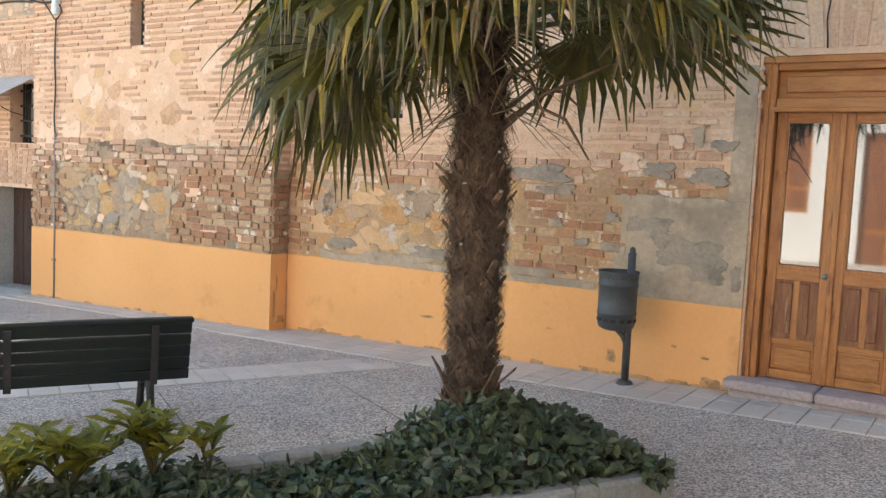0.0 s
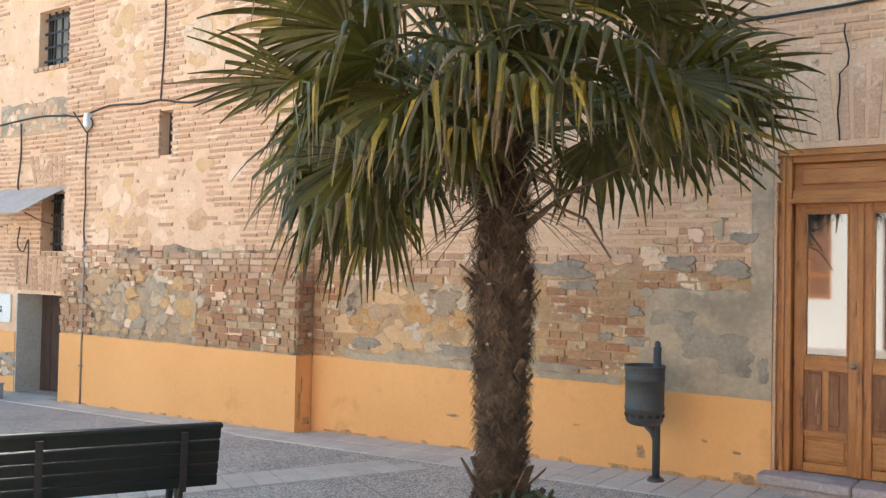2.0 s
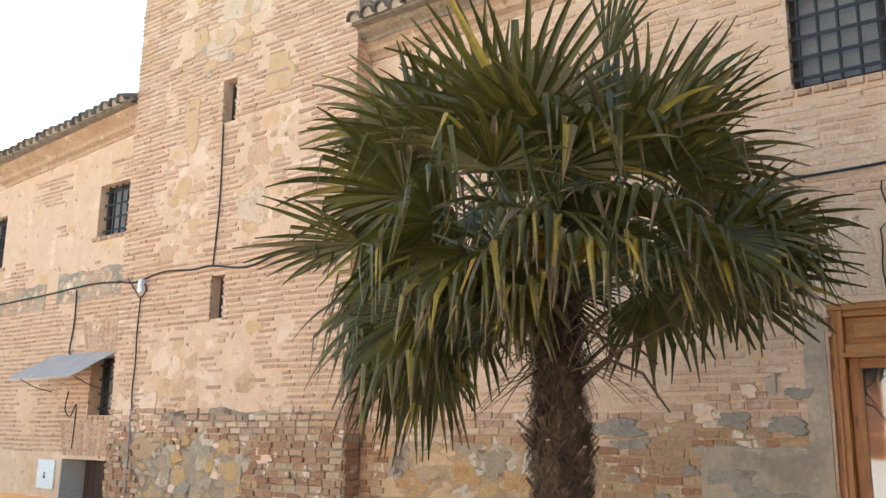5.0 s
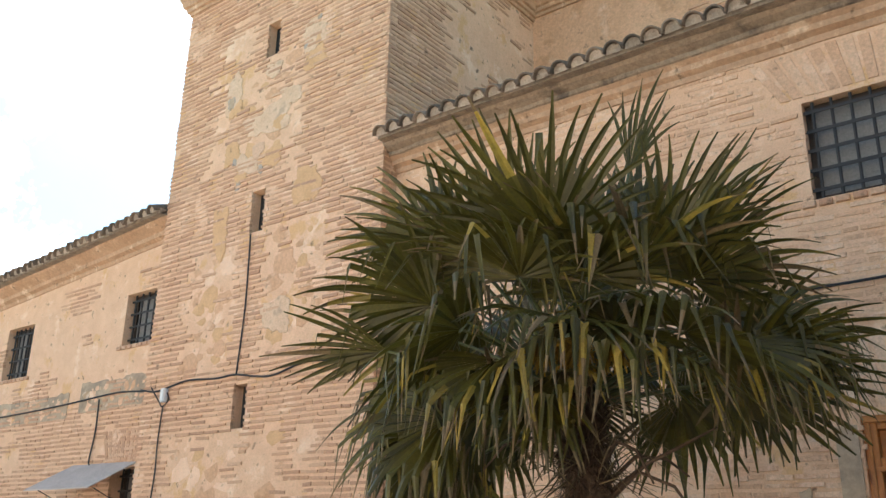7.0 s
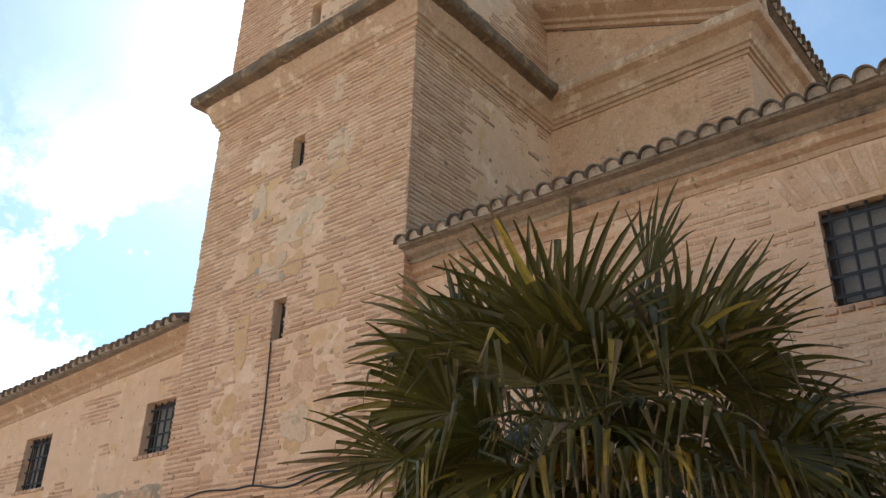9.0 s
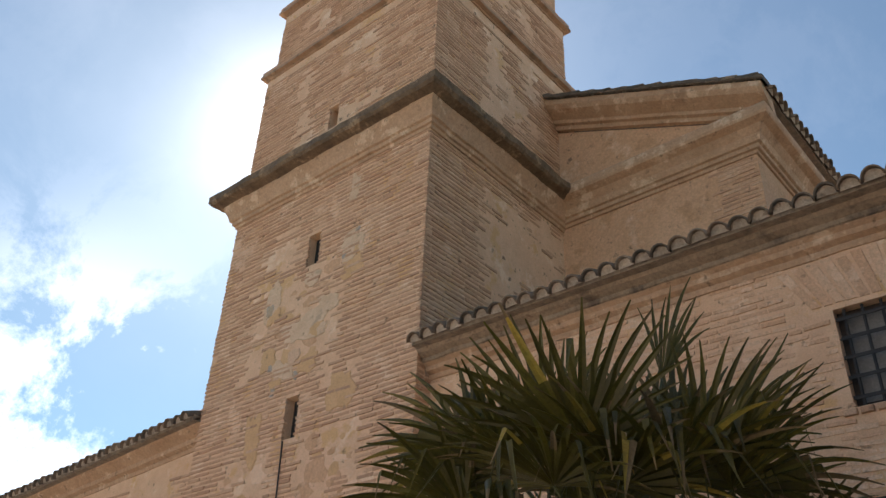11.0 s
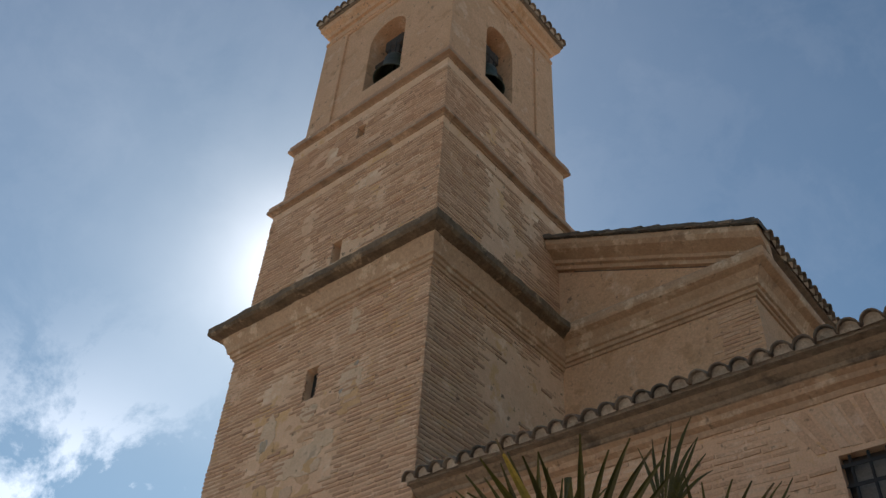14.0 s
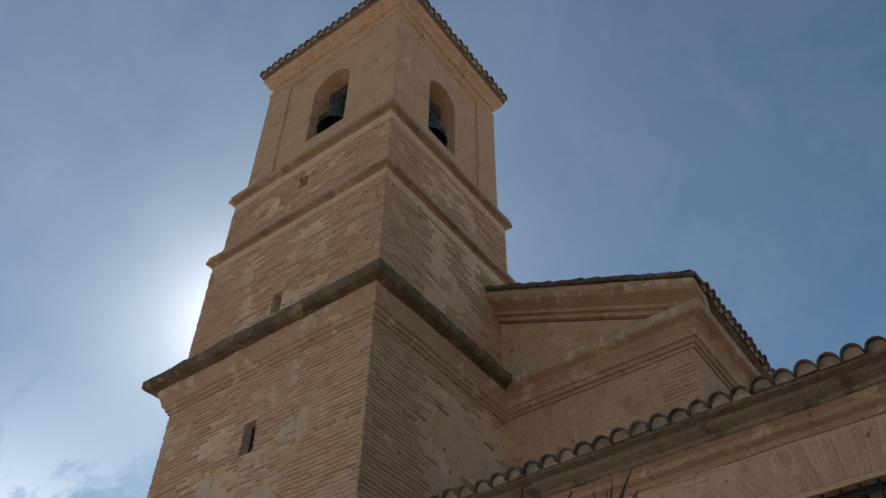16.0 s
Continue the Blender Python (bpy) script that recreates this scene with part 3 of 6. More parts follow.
MORTAR = material("dull_mortar", (0.36, 0.28, 0.20), vary=(0.22, 0.17, 0.125), scale=9, bump=0.8)
PLUG = material("pale_mortar_plug", (0.56, 0.47, 0.37), vary=(0.42, 0.34, 0.26), scale=7, spot=(0.26, 0.20, 0.15), spot_at=(0.57, 0.64), spot_scale=9.0, bump=1.0, bump_scale=16, objects=0.25)
cover = barrel(r=0.100)
first_cap = len(cover.f)
base = len(cover.v)
cover.v += [(0.088 * math.cos(math.pi * i / 8), 0.05, 0.090 * math.sin(math.pi * i / 8) - 0.012) for i in range(9)]
cover.f.append(tuple(reversed(range(base, base + 9))))
COVER = mesh_of("tile", cover, TILE, True)
COVER.materials.append(PLUG)
COVER.polygons[first_cap].material_index = 1
COVER.polygons[first_cap].use_smooth = False


def tiled_roof(parent, a, b, up, rise, rows, first=True, spacing=0.193):
    """Rows of barrel tiles from the eave a-b upwards; up is the flat direction to the ridge, rise its slope. The eave row is single tiles."""
    a, b, up = Vector(a), Vector(b), Vector(up)
    along = b - a
    count = int(along.length / spacing)
    slope = math.atan(rise)
    turn = math.atan2(-up.x, up.y)
    joined = Shape()
    under = Shape()
    w = up * (rows * 0.36)
    lift = Vector((0, 0, rise * rows * 0.36))
    for dz in (0.0, -0.03):
        under.v += [tuple(p + Vector((0, 0, dz))) for p in (a, b, b + w + lift, a + w + lift)]
    under.f = [(0, 1, 2, 3), (7, 6, 5, 4), (0, 4, 5, 1), (1, 5, 6, 2), (2, 6, 7, 3), (3, 7, 4, 0)]
    part("roof_deck", under, TILE, parent)
    bed = Shape()
    n0, w0 = up * -0.03, up * 0.1
    for p in (a + n0, b + n0, b + w0, a + w0):
        for dz in (-0.03, 0.05):
            bed.v.append(tuple(p + Vector((0, 0, dz))))
    bed.f = [(0, 2, 3, 1), (2, 4, 5, 3), (4, 6, 7, 5), (6, 0, 1, 7), (1, 3, 5, 7), (0, 6, 4, 2)]
    part("mortar_bed", bed, MORTAR, parent)
    tmpl = barrel()
    for j in range(rows):
        for i in range(count):
            p = a + along * ((i + 0.5) / count) + up * (j * 0.36 - 0.11 + rnd.uniform(-0.015, 0.015)) + Vector((0, 0, rise * (j * 0.36 - 0.11) + 0.03 + rnd.uniform(-0.012, 0.012)))
            m = Matrix.Translation(p) @ Euler((slope, 0, turn + rnd.uniform(-0.09, 0.09))).to_matrix().to_4x4()
            if j == 0 and first:
                t = part("tile", COVER, None, parent)
                t.matrix_basis = m
            else:
                joined.add([m @ Vector(v) for v in tmpl.v], tmpl.f)
    if joined.v:
        part("tiles", joined, TILE, parent, kind="stuff", smooth=True)


tiled_roof(nave, (XR + 0.02, -0.34, EAVE), (6.0, -0.34, EAVE), (0, 1, 0), 0.42, 10)
part("back_roof", Shape().box(XR, 6.0, 3.2, 9.0, 7.55, 7.7), TILE, nave)
tiled_roof(wing, (-20.0, -0.34, wing_top(-20) + 0.18), (XL, -0.34, wing_top(XL) + 0.18), (0, 1, 0), 0.42, 6)
tiled_roof(transept, (GX + 0.33, GY - 0.20, CORN + 0.76), (GX + 0.33, 13.0, CORN + 0.76), (-1, 0, 0), RS, 11)
part("verge", run([(0.40, 0.12), (0.43, 0.14), (0.43, 0.20), (0.36, 0.23), (-0.3, 0.24), (-0.3, 0.12)], rake0 + Vector((0.05, 0, -0.02)), rake1, (0, -1, 0), 60, 0.018), TILE, transept)
up_rake = (rake1 - rake0).normalized()
for i in range(int((rake1 - rake0).length / 0.32)):
    flat = Vector((0, -1, 0))
    at = rake0 + up_rake * (0.05 + 0.32 * i) + Vector((0, -0.33, 0.17 + rnd.uniform(-0.012, 0.012)))
    t = part("tile", COVER, None, transept)
    t.matrix_basis = Matrix.Translation(at) @ Matrix((up_rake.cross(up_rake.cross(flat)), up_rake, up_rake.cross(flat))).transposed().to_4x4() @ Euler((-0.07, 0, rnd.uniform(-0.05, 0.05))).to_matrix().to_4x4()
# belfry roof: four slopes to a low point
bx0, bx1, by0, by1 = XL + 0.25 - 0.24, XR - 0.25 + 0.24, TF + 0.25 - 0.24, TB - 0.25 + 0.24
tiled_roof(tower, (bx0, by0, 18.76), (bx1, by0, 18.76), (0, 1, 0), 0.4, 1)
tiled_roof(tower, (bx1, by0, 18.76), (bx1, by1, 18.76), (-1, 0, 0), 0.4, 1)
s = Shape()
cx, cy = (bx0 + bx1) / 2, (by0 + by1) / 2
s.add([(bx0, by0, 18.72), (bx1, by0, 18.72), (bx1, by1, 18.72), (bx0, by1, 18.72), (cx, cy, 19.7)], [(0, 1, 4), (1, 2, 4), (2, 3, 4), (3, 0, 4), (3, 2, 1, 0)])
part("roof", s, TILE, tower)


# ---- brickwork, stones and paint of the walls ----
def in_any(u, z, rects, fuzz=0.12):
    w = fb(u, z, 3.0, 5) * fuzz + fb(u, z, 9.0, 2) * fuzz * 0.6
    return any(a + w < u < b - w and c + w < z < d - w for a, b, c, d in rects)


def hits(u, z, holes, m=0.13):
    return any(h[0] - m < u < h[1] + m and h[2] - 0.06 < z < h[3] + 0.06 for h in holes)


PANELS = [(-9.75, -7.9, 6.55, 8.0), (-9.8, -8.85, 3.75, 5.35), (-8.25, -7.15, 3.9, 5.5), (-9.9, -7.3, 1.75, 2.95), (-8.0, -7.3, 6.0, 6.6), (-9.6, -8.9, 8.1, 8.9)]


def tower_pale(u, z):
    if z < 1.86 + 0.07 * fb(u, z, 2) or hits(u, z, SLITS, -0.02):
        return False
    if in_any(u, z, PANELS):
        return fb(u, z, 2.3, 9) + 0.5 * fb(u, z, 7.0, 3) > (0.12 if z > 5.4 else 0.32)
    return fb(u, z, 1.1, 4) + 0.6 * fb(u, z, 4.0, 8) > -0.78


def tower_red(u, z):
    return 0.8 < z < 1.92 + 0.09 * fb(u, z, 2) and (u > -7.85 + 0.5 * fb(u, z, 3) or u < -9.95 + 0.2 * fb(u, z, 3) or z > 1.56 + 0.08 * fb(u, z, 4)) and fb(u, z, 3.0, 1) > -0.52


def nave_pale(u, z):
    if hits(u, z, [DOOR, WINR, SMALLW], 0.0) or z < 1.95 + 0.25 * fb(u, z, 1.2, 3):
        return False
    if 2.6 < z < 3.35 and -2.15 < u < -0.05 or 5.2 < z < 5.95 and -2.2 < u < 0.1:
        return False
    return fb(u, z, 1.2, 14) + 0.6 * fb(u, z, 4.0, 18) > -0.22


def nave_red(u, z):
    if hits(u, z, [DOOR, SMALLW], 0.2) or z > 1.98 + 0.25 * fb(u, z, 1.2, 3):
        return False
    if u < -6.02 + 0.06 * fb(u, z, 6):
        return True
    if z > 1.60 + 0.06 * fb(u, z, 4):
        return -6.1 < u < -1.85 and fb(u, z, 2.2, 6) > -0.5
    return -3.65 + 0.2 * fb(u, z, 3) < u < -2.72 + 0.15 * fb(u, z, 4) and fb(u, z, 4.5, 1) > -0.95


laid("bricks", courses(XL - 0.014, XR + 0.014, 1.55, CORN, at_front(TF), tower_pale, holes=SLITS), BRICK_PALE, tower, "pale limewashed brick courses")
laid("bricks", courses(TF - 0.006, GY, 6.4, CORN, at_side(XR), lambda u, z: (not in_any(u, z, [(1.0, 2.5, 6.9, 9.2), (2.3, 3.2, 6.0, 10)]) or fb(u, z, 3, 4) > 0.25) and fb(u, z, 1.4, 3) > -0.5), BRICK_PALE, tower)
laid("bricks", courses(TF, 0.0, 1.62, 6.4, at_side(XR), lambda u, z: True, length=0.24), BRICK_PALE, tower)
for inset, z0, z1, hole in ((0.03, CORN + 0.62, 12.56, (-8.62, -8.40, 10.62, 11.08)), (0.11, 13.1, 14.28, (-8.62, -8.40, 13.70, 14.02))):
    mid = [(-9.5, -7.6, z0 + 0.25, z1 - 0.2)]
    laid("bricks", courses(XL + inset - 0.012, XR - inset + 0.012, z0, z1, at_front(TF + inset), lambda u, z: (not in_any(u, z, mid) or fb(u, z, 2, 5) + 0.5 * fb(u, z, 7, 1) > -0.25), holes=[hole]), BRICK_PALE, tower)
    laid("bricks", courses(TF + inset, TB - inset, z0, z1, at_side(XR - inset), lambda u, z: not in_any(u, z, [(0.9, 2.4, z0 + 0.2, z1 - 0.1)]) or fb(u, z, 2, 6) + 0.5 * fb(u, z, 7, 1) > -0.05), BRICK_PALE, tower)
laid("bricks", courses(XR, 6.0, 1.62, 5.88, at_front(0), nave_pale, length=0.235, proud=(0.0, 0.015), sag=0.012, holes=[DOOR, WINR, SMALLW]), BRICK_LIMED, nave, "pale limewashed brick courses")
laid("bricks", courses(-20.0, XL, 1.35, 5.6, at_front(0), lambda u, z: fb(u, z, 1.2, 24) + 0.5 * fb(u, z, 4, 2) > (0.30 if z > 3.6 else -0.3), holes=[WIN_UP, WIN_FAR, WIN_CAN, DOOR_W]), BRICK_PALE, wing)
laid("bricks", courses(-4.0, GX, 6.6, CORN, at_front(GY), lambda u, z: u > -3.75 + 0.25 * fb(u, z, 3)), BRICK_PALE, transept)

# window and door arches of upright bricks
soldier(nave, at_front(0), -1.12, 2.70, 3.26, 1.55, 17, 0.28, BRICK_LIMED)
soldier(nave, at_front(0), -1.13, 5.33, 5.78, 1.7, 17, 0.25, BRICK_LIMED)
soldier(wing, at_front(0), -11.1, 2.72, 3.2, 1.1, 12, 0.16, BRICK_PALE)
soldier(wing, at_front(0), -11.4, 1.30, 1.78, 1.2, 12, 0.16, BRICK_PALE)


def sheet(name, u0, u1, low, top, place, mat, parent, proud=0.012, rag=0.03, label="", step=0.06):
    """A coat of paint or cement on a wall with a ragged upper edge."""
    n = max(2, int((u1 - u0) / step))
    s = Shape()
    for i in range(n + 1):
        u = u0 + (u1 - u0) * i / n
        t = top + fb(u, 0, 2.1, 11) * rag + fb(u, 0, 9.0, 12) * rag * 0.5
        for d, z in ((0.02, low), (-proud, low), (-proud, (low + t) / 2), (-proud, t - 0.012), (-proud * 0.3, t), (0.02, t)):
            s.v.append(tuple(place(u, d, z)))
    for i in range(n):
        for k in range(5):
            s.f.append((i * 6 + k, i * 6 + k + 1, i * 6 + 6 + k + 1, i * 6 + 6 + k))
    s.f += [tuple(range(6)), tuple(reversed(range(n * 6, n * 6 + 6)))]
    return part(name, s, mat, parent, label)


PAINT = "bright ochre-painted plinth"
sheet("plinth", XL + 0.001, XR + 0.02, -0.4, 0.805, at_front(TF), OCHRE, tower, 0.02, 0.012, PAINT)
sheet("plinth", TF + 0.0215, -0.021, -0.4, 0.80, at_side(XR), OCHRE, tower, 0.02, 0.012, PAINT)
sheet("plinth", XR + 0.025, -1.70, -0.4, 0.80, at_front(0), OCHRE, nave, 0.02, 0.018, PAINT)
sheet("plinth", -0.50, 6.0, -0.4, 0.80, at_front(0), OCHRE, nave, 0.02, 0.018)
sheet("plinth", -20.0, -12.02, -0.6, 0.72, at_front(0), OCHRE, wing, 0.02, 0.03)
# bare mortar behind the red bricks and rubble
sheet("mortar_bed", XL + 0.01, XR - 0.004, 0.75, 1.90, at_front(TF), DARK_BED, tower, 0.004, 0.08)
sheet("mortar_bed", TF, -0.001, 0.75, 1.64, at_side(XR), DARK_BED, tower, 0.006, 0.03)
sheet("mortar_bed", XR + 0.01, -1.70, 0.75, 1.80, at_front(0), RUBBLE_BED, nave, 0.006, 0.14)
sheet("mortar_bed", -0.50, 6.0, 0.75, 1.80, at_front(0), RUBBLE_BED, nave, 0.006, 0.14)
sheet("cement_patch", -2.70, -1.70, 0.78, 1.60, at_front(0), CEMENT, nave, 0.022, 0.05, "grey cement repair")
sheet("cement_patch", -5.9, -2.9, 0.79, 0.87, at_front(0), CEMENT, nave, 0.016, 0.06)
sheet("cement_patch", -1.86, -1.70, 1.55, 2.60, at_front(0), CEMENT, nave, 0.018, 0.03)
sheet("cement_patch", -11.62 - 0.95, -10.72, 3.50, 3.95, at_front(0), CEMENT, wing, 0.008, 0.06, "old grey sgraffito band")
sheet("cement_patch", -16.5, -12.9, 3.45, 3.82, at_front(0), CEMENT, wing, 0.008, 0.08)


def blob(name, place, u, z, ru, rz, mat, parent, proud=0.02, k=12, rough=0.25, seed=0, chip=0.12):
    """An irregular flattish stone or patch set in a wall."""
    g = random.Random(seed)
    s = Shape()
    ph = g.uniform(0, 6.28)
    rim = []
    for i in range(k):
        a = 2 * math.pi * i / k
        r = 1 + rough * (noise.noise(Vector((math.cos(a) * 1.3 + seed, math.sin(a) * 1.3, seed * 0.37))) + g.uniform(-chip, chip))
        rim.append((math.cos(a + ph) * r, math.sin(a + ph) * r))
    for f, d in ((1.0, 0.02), (0.96, -proud * 0.45), (0.72, -proud)):
        s.v += [tuple(place(u + ru * f * c, d + (g.uniform(-1, 1) * proud * 0.15 if f < 0.9 else 0), z + rz * f * q)) for c, q in rim]
    s.f = [(j * k + i, j * k + (i + 1) % k, (j + 1) * k + (i + 1) % k, (j + 1) * k + i) for j in range(2) for i in range(k)]
    s.f.append(tuple(2 * k + i for i in range(k)))
    return part(name, s, mat, parent)


def rubble(place, parent, u0, u1, z0, z1, size, count, mats, name="stone", proud=0.022, seed=1):
    g, put = random.Random(seed), []
    for _ in range(count * 30):
        if len(put) >= count:
            break
        u, z, r = g.uniform(u0, u1), g.uniform(z0, z1), size * g.choice((0.45, 0.6, 0.8, 1.0, 1.25, 1.6)) * g.uniform(0.9, 1.1)
        if all(math.hypot(u - a, (z - b) * 1.1) > (r + c) * 0.78 for a, b, c in put):
            put.append((u, z, r))
            blob(name, place, u, z, r * g.uniform(0.9, 1.35), r * g.uniform(0.65, 1.0), g.choice(mats), parent, proud * g.uniform(0.4, 1.3), g.choice((7, 8, 9)), 0.7, seed * 100 + len(put), 0.42)


LIMEWHITE = material("old_white_limewash", (0.84, 0.60, 0.42), vary=(0.80, 0.54, 0.36), scale=5, bump=0.6, bump_scale=9, grain=0.1, pits=0.5)
STAIN = material("ochre_stained_plaster", (0.70, 0.44, 0.235), vary=(0.62, 0.375, 0.19), scale=5, bump=0.8, bump_scale=10, grain=0.14, pits=0.6)
RUST = material("rust_stained_plaster", (0.50, 0.245, 0.085), vary=(0.58, 0.33, 0.14), scale=5, bump=1.0, bump_scale=10, grain=0.18, pits=0.7)
STONE_GREY = material("grey_stone", (0.36, 0.32, 0.275), vary=(0.46, 0.39, 0.315), scale=6, bump=1.0, bump_scale=11, grain=0.16, pits=0.6, spot2=(0.46, 0.35, 0.235), spot2_at=(0.53, 0.58), spot2_scale=6.0)
STONE_OCHRE = material("ochre_sandstone", (0.56, 0.31, 0.12), vary=(0.58, 0.39, 0.20), scale=6, bump=1.0, bump_scale=11, grain=0.16, pits=0.7, spot2=(0.44, 0.31, 0.19), spot2_at=(0.53, 0.58), spot2_scale=6.0)
rubble(at_front(TF), tower, -9.85, -7.75, 0.90, 1.60, 0.135, 74, [STONE_PALE] * 5 + [STONE_OCHRE] * 2 + [LIMEWHITE], seed=3, proud=0.022)
rubble(at_front(0), nave, -5.95, -3.75, 0.90, 1.60, 0.165, 48, [STONE_PALE] * 4 + [STONE_OCHRE] * 4 + [STAIN], seed=4, proud=0.016)


def smear(place, u, z, ru, rz, mat, parent, proud=0.024, seed=0, name="cement_patch", k=56):
    """A trowelled smear of mortar with a ragged, feathered outline."""
    s, rim = Shape(), []
    for i in range(k):
        a = 2 * math.pi * i / k
        c, q = math.cos(a), math.sin(a)
        r = 1 + 0.55 * noise.noise(Vector((c * 1.1, q * 1.1, seed * 1.7))) + 0.22 * noise.noise(Vector((c * 2.7, q * 2.7, seed * 2.3))) + 0.13 * noise.noise(Vector((c * 7.0, q * 7.0, seed)))
        w = (abs(c) ** 5 + abs(q) ** 5) ** -0.2
        rim.append((c * r * w, q * r * w))
    for f, d in ((1.0, 0.01), (0.985, -proud * 0.6), (0.93, -proud)):
        s.v += [tuple(place(u + ru * f * c, d, z + rz * f * q)) for c, q in rim]
    s.v.append(tuple(place(u, -proud * 1.05, z)))
    s.f = [(j * k + i, j * k + (i + 1) % k, (j + 1) * k + (i + 1) % k, (j + 1) * k + i) for j in range(2) for i in range(k)]
    s.f += [(2 * k + i, 2 * k + (i + 1) % k, 3 * k) for i in range(k)]
    return part(name, s, mat, parent)


CEMENT_GREY = material("dark_grey_cement", (0.32, 0.26, 0.195), vary=(0.39, 0.31, 0.23), spot=(0.24, 0.195, 0.145), spot_at=(0.52, 0.62), spot_scale=4.0, scale=3.0, fine=30, bump=0.9, bump_scale=10, grain=0.18)
for i, (u, z, ru, rz, m, pr) in enumerate((
        (-5.62, 0.96, 0.24, 0.075, CEMENT_GREY, 0.026), (-4.55, 0.95, 0.30, 0.07, CEMENT_GREY, 0.026), (-5.0, 0.88, 0.5, 0.05, CEMENT, 0.022), (-3.55, 0.89, 0.4, 0.045, CEMENT, 0.022),
        (-3.50, 1.73, 0.34, 0.085, CEMENT_GREY, 0.024), (-3.30, 1.60, 0.22, 0.05, CEMENT_GREY, 0.024), (-2.42, 1.80, 0.15, 0.075, CEMENT_GREY, 0.026), (-2.02, 1.76, 0.20, 0.085, CEMENT_GREY, 0.026),
        (-1.92, 2.00, 0.13, 0.055, CEMENT_GREY, 0.024), (-2.12, 2.06, 0.05, 0.10, CEMENT, 0.024), (-2.66, 1.84, 0.11, 0.08, LIMEWHITE, 0.024), (-2.30, 2.02, 0.09, 0.07, LIMEWHITE, 0.024),
        (-2.80, 1.40, 0.12, 0.05, CEMENT_GREY, 0.024), (-3.05, 1.18, 0.09, 0.04, CEMENT_GREY, 0.024), (-2.78, 1.16, 0.12, 0.045, CEMENT_GREY, 0.024), (-3.3, 1.33, 0.1, 0.04, CEMENT, 0.024),
        (-2.70, 1.56, 0.09, 0.05, CEMENT, 0.026), (-2.70, 1.05, 0.08, 0.14, CEMENT, 0.026), (-2.14, 1.15, 0.38, 0.15, CEMENT_GREY, 0.026), (-2.45, 1.36, 0.22, 0.09, CEMENT_GREY, 0.0255), (-1.98, 1.02, 0.16, 0.1, CEMENT_GREY, 0.028), (-1.76, 0.98, 0.05, 0.14, CEMENT_GREY, 0.027))):
    smear(at_front(0), u, z, ru * 0.75, rz * 0.75, m, nave, pr, 40 + i)
for i, (u, z, ru, rz, m) in enumerate(((-4.72, 1.40, 0.18, 0.12, DARK_BED), (-5.62, 1.22, 0.20, 0.10, RUST), (-4.35, 1.04, 0.14, 0.1, STAIN), (-5.15, 1.05, 0.24, 0.10, STAIN), (-4.15, 1.12, 0.1, 0.06, RUST), (-5.78, 1.36, 0.10, 0.16, DARK_BED), (-5.0, 1.28, 0.16, 0.08, RUST), (-4.0, 1.45, 0.2, 0.08, DARK_BED), (-4.45, 1.25, 0.12, 0.08, RUST), (-5.35, 1.42, 0.2, 0.06, STAIN))):
    smear(at_front(0), u, z, ru, rz, m, nave, 0.014, 80 + i, "plaster_patch")
for i, p in enumerate(PANELS[:4]):
    rubble(at_front(TF), tower, p[0] + 0.12, p[1] - 0.12, p[2] + 0.1, p[3] - 0.1, 0.11, 26, [RENDER, RENDER, LIMEWHITE, STAIN], seed=11 + i, proud=0.004)

GRIME = material("scuffed_ochre_plaster", (0.56, 0.295, 0.12), vary=(0.68, 0.35, 0.145), spot=(0.38, 0.21, 0.10), spot_at=(0.52, 0.6), spot_scale=9.0, scale=9.0, bump=0.8, grain=0.2)
for i, (u, z, ru, rz) in enumerate(((-2.72, 0.27, 0.035, 0.05), (-1.90, 0.17, 0.075, 0.035), (-4.55, 0.36, 0.07, 0.010), (-4.30, 0.37, 0.03, 0.018), (-2.2, 0.42, 0.02, 0.010), (-3.3, 0.42, 0.025, 0.008), (-3.75, 0.46, 0.02, 0.02), (-1.95, 0.36, 0.03, 0.012))):
    smear(at_front(-0.02), u, z, ru, rz, GRIME, nave, 0.002, 70 + i, "bare_patch")
grng = random.Random(77)
for i in range(26):
    u = grng.uniform(-6.2, -1.75)
    smear(at_front(-0.02), u, ground_z(u) + 0.018, grng.uniform(0.03, 0.10), grng.uniform(0.012, 0.032), GRIME, nave, 0.002, 700 + i, "bare_patch", 24)
for i in range(14):
    u = grng.uniform(-10.4, -6.45)
    smear(at_front(TF - 0.02), u, ground_z(u) + 0.016, grng.uniform(0.03, 0.09), grng.uniform(0.010, 0.022), GRIME, tower, 0.002, 740 + i, "bare_patch", 24)
for i, (u, z, ru, rz) in enumerate(((-0.20, 0.30, 0.018, 0.16), (-0.10, 0.12, 0.05, 0.04), (-0.17, 0.50, 0.010, 0.08))):
    smear(at_side(XR + 0.02), u, z, ru, rz, GRIME, tower, 0.002, 760 + i, "bare_patch")
s = Shape()
for i in range(15):
    z = 2.70 + 0.85 * i / 14
    u = -1.25 + 0.03 * fb(z, 1, 5) + (0.05 if i > 8 else 0)
    s.v += [(u - 0.006, -0.0215, z), (u + 0.006, -0.0215, z)]
s.f = [(2 * i, 2 * i + 1, 2 * i + 3, 2 * i + 2) for i in range(14)]
part("crack", s, DARK, nave)

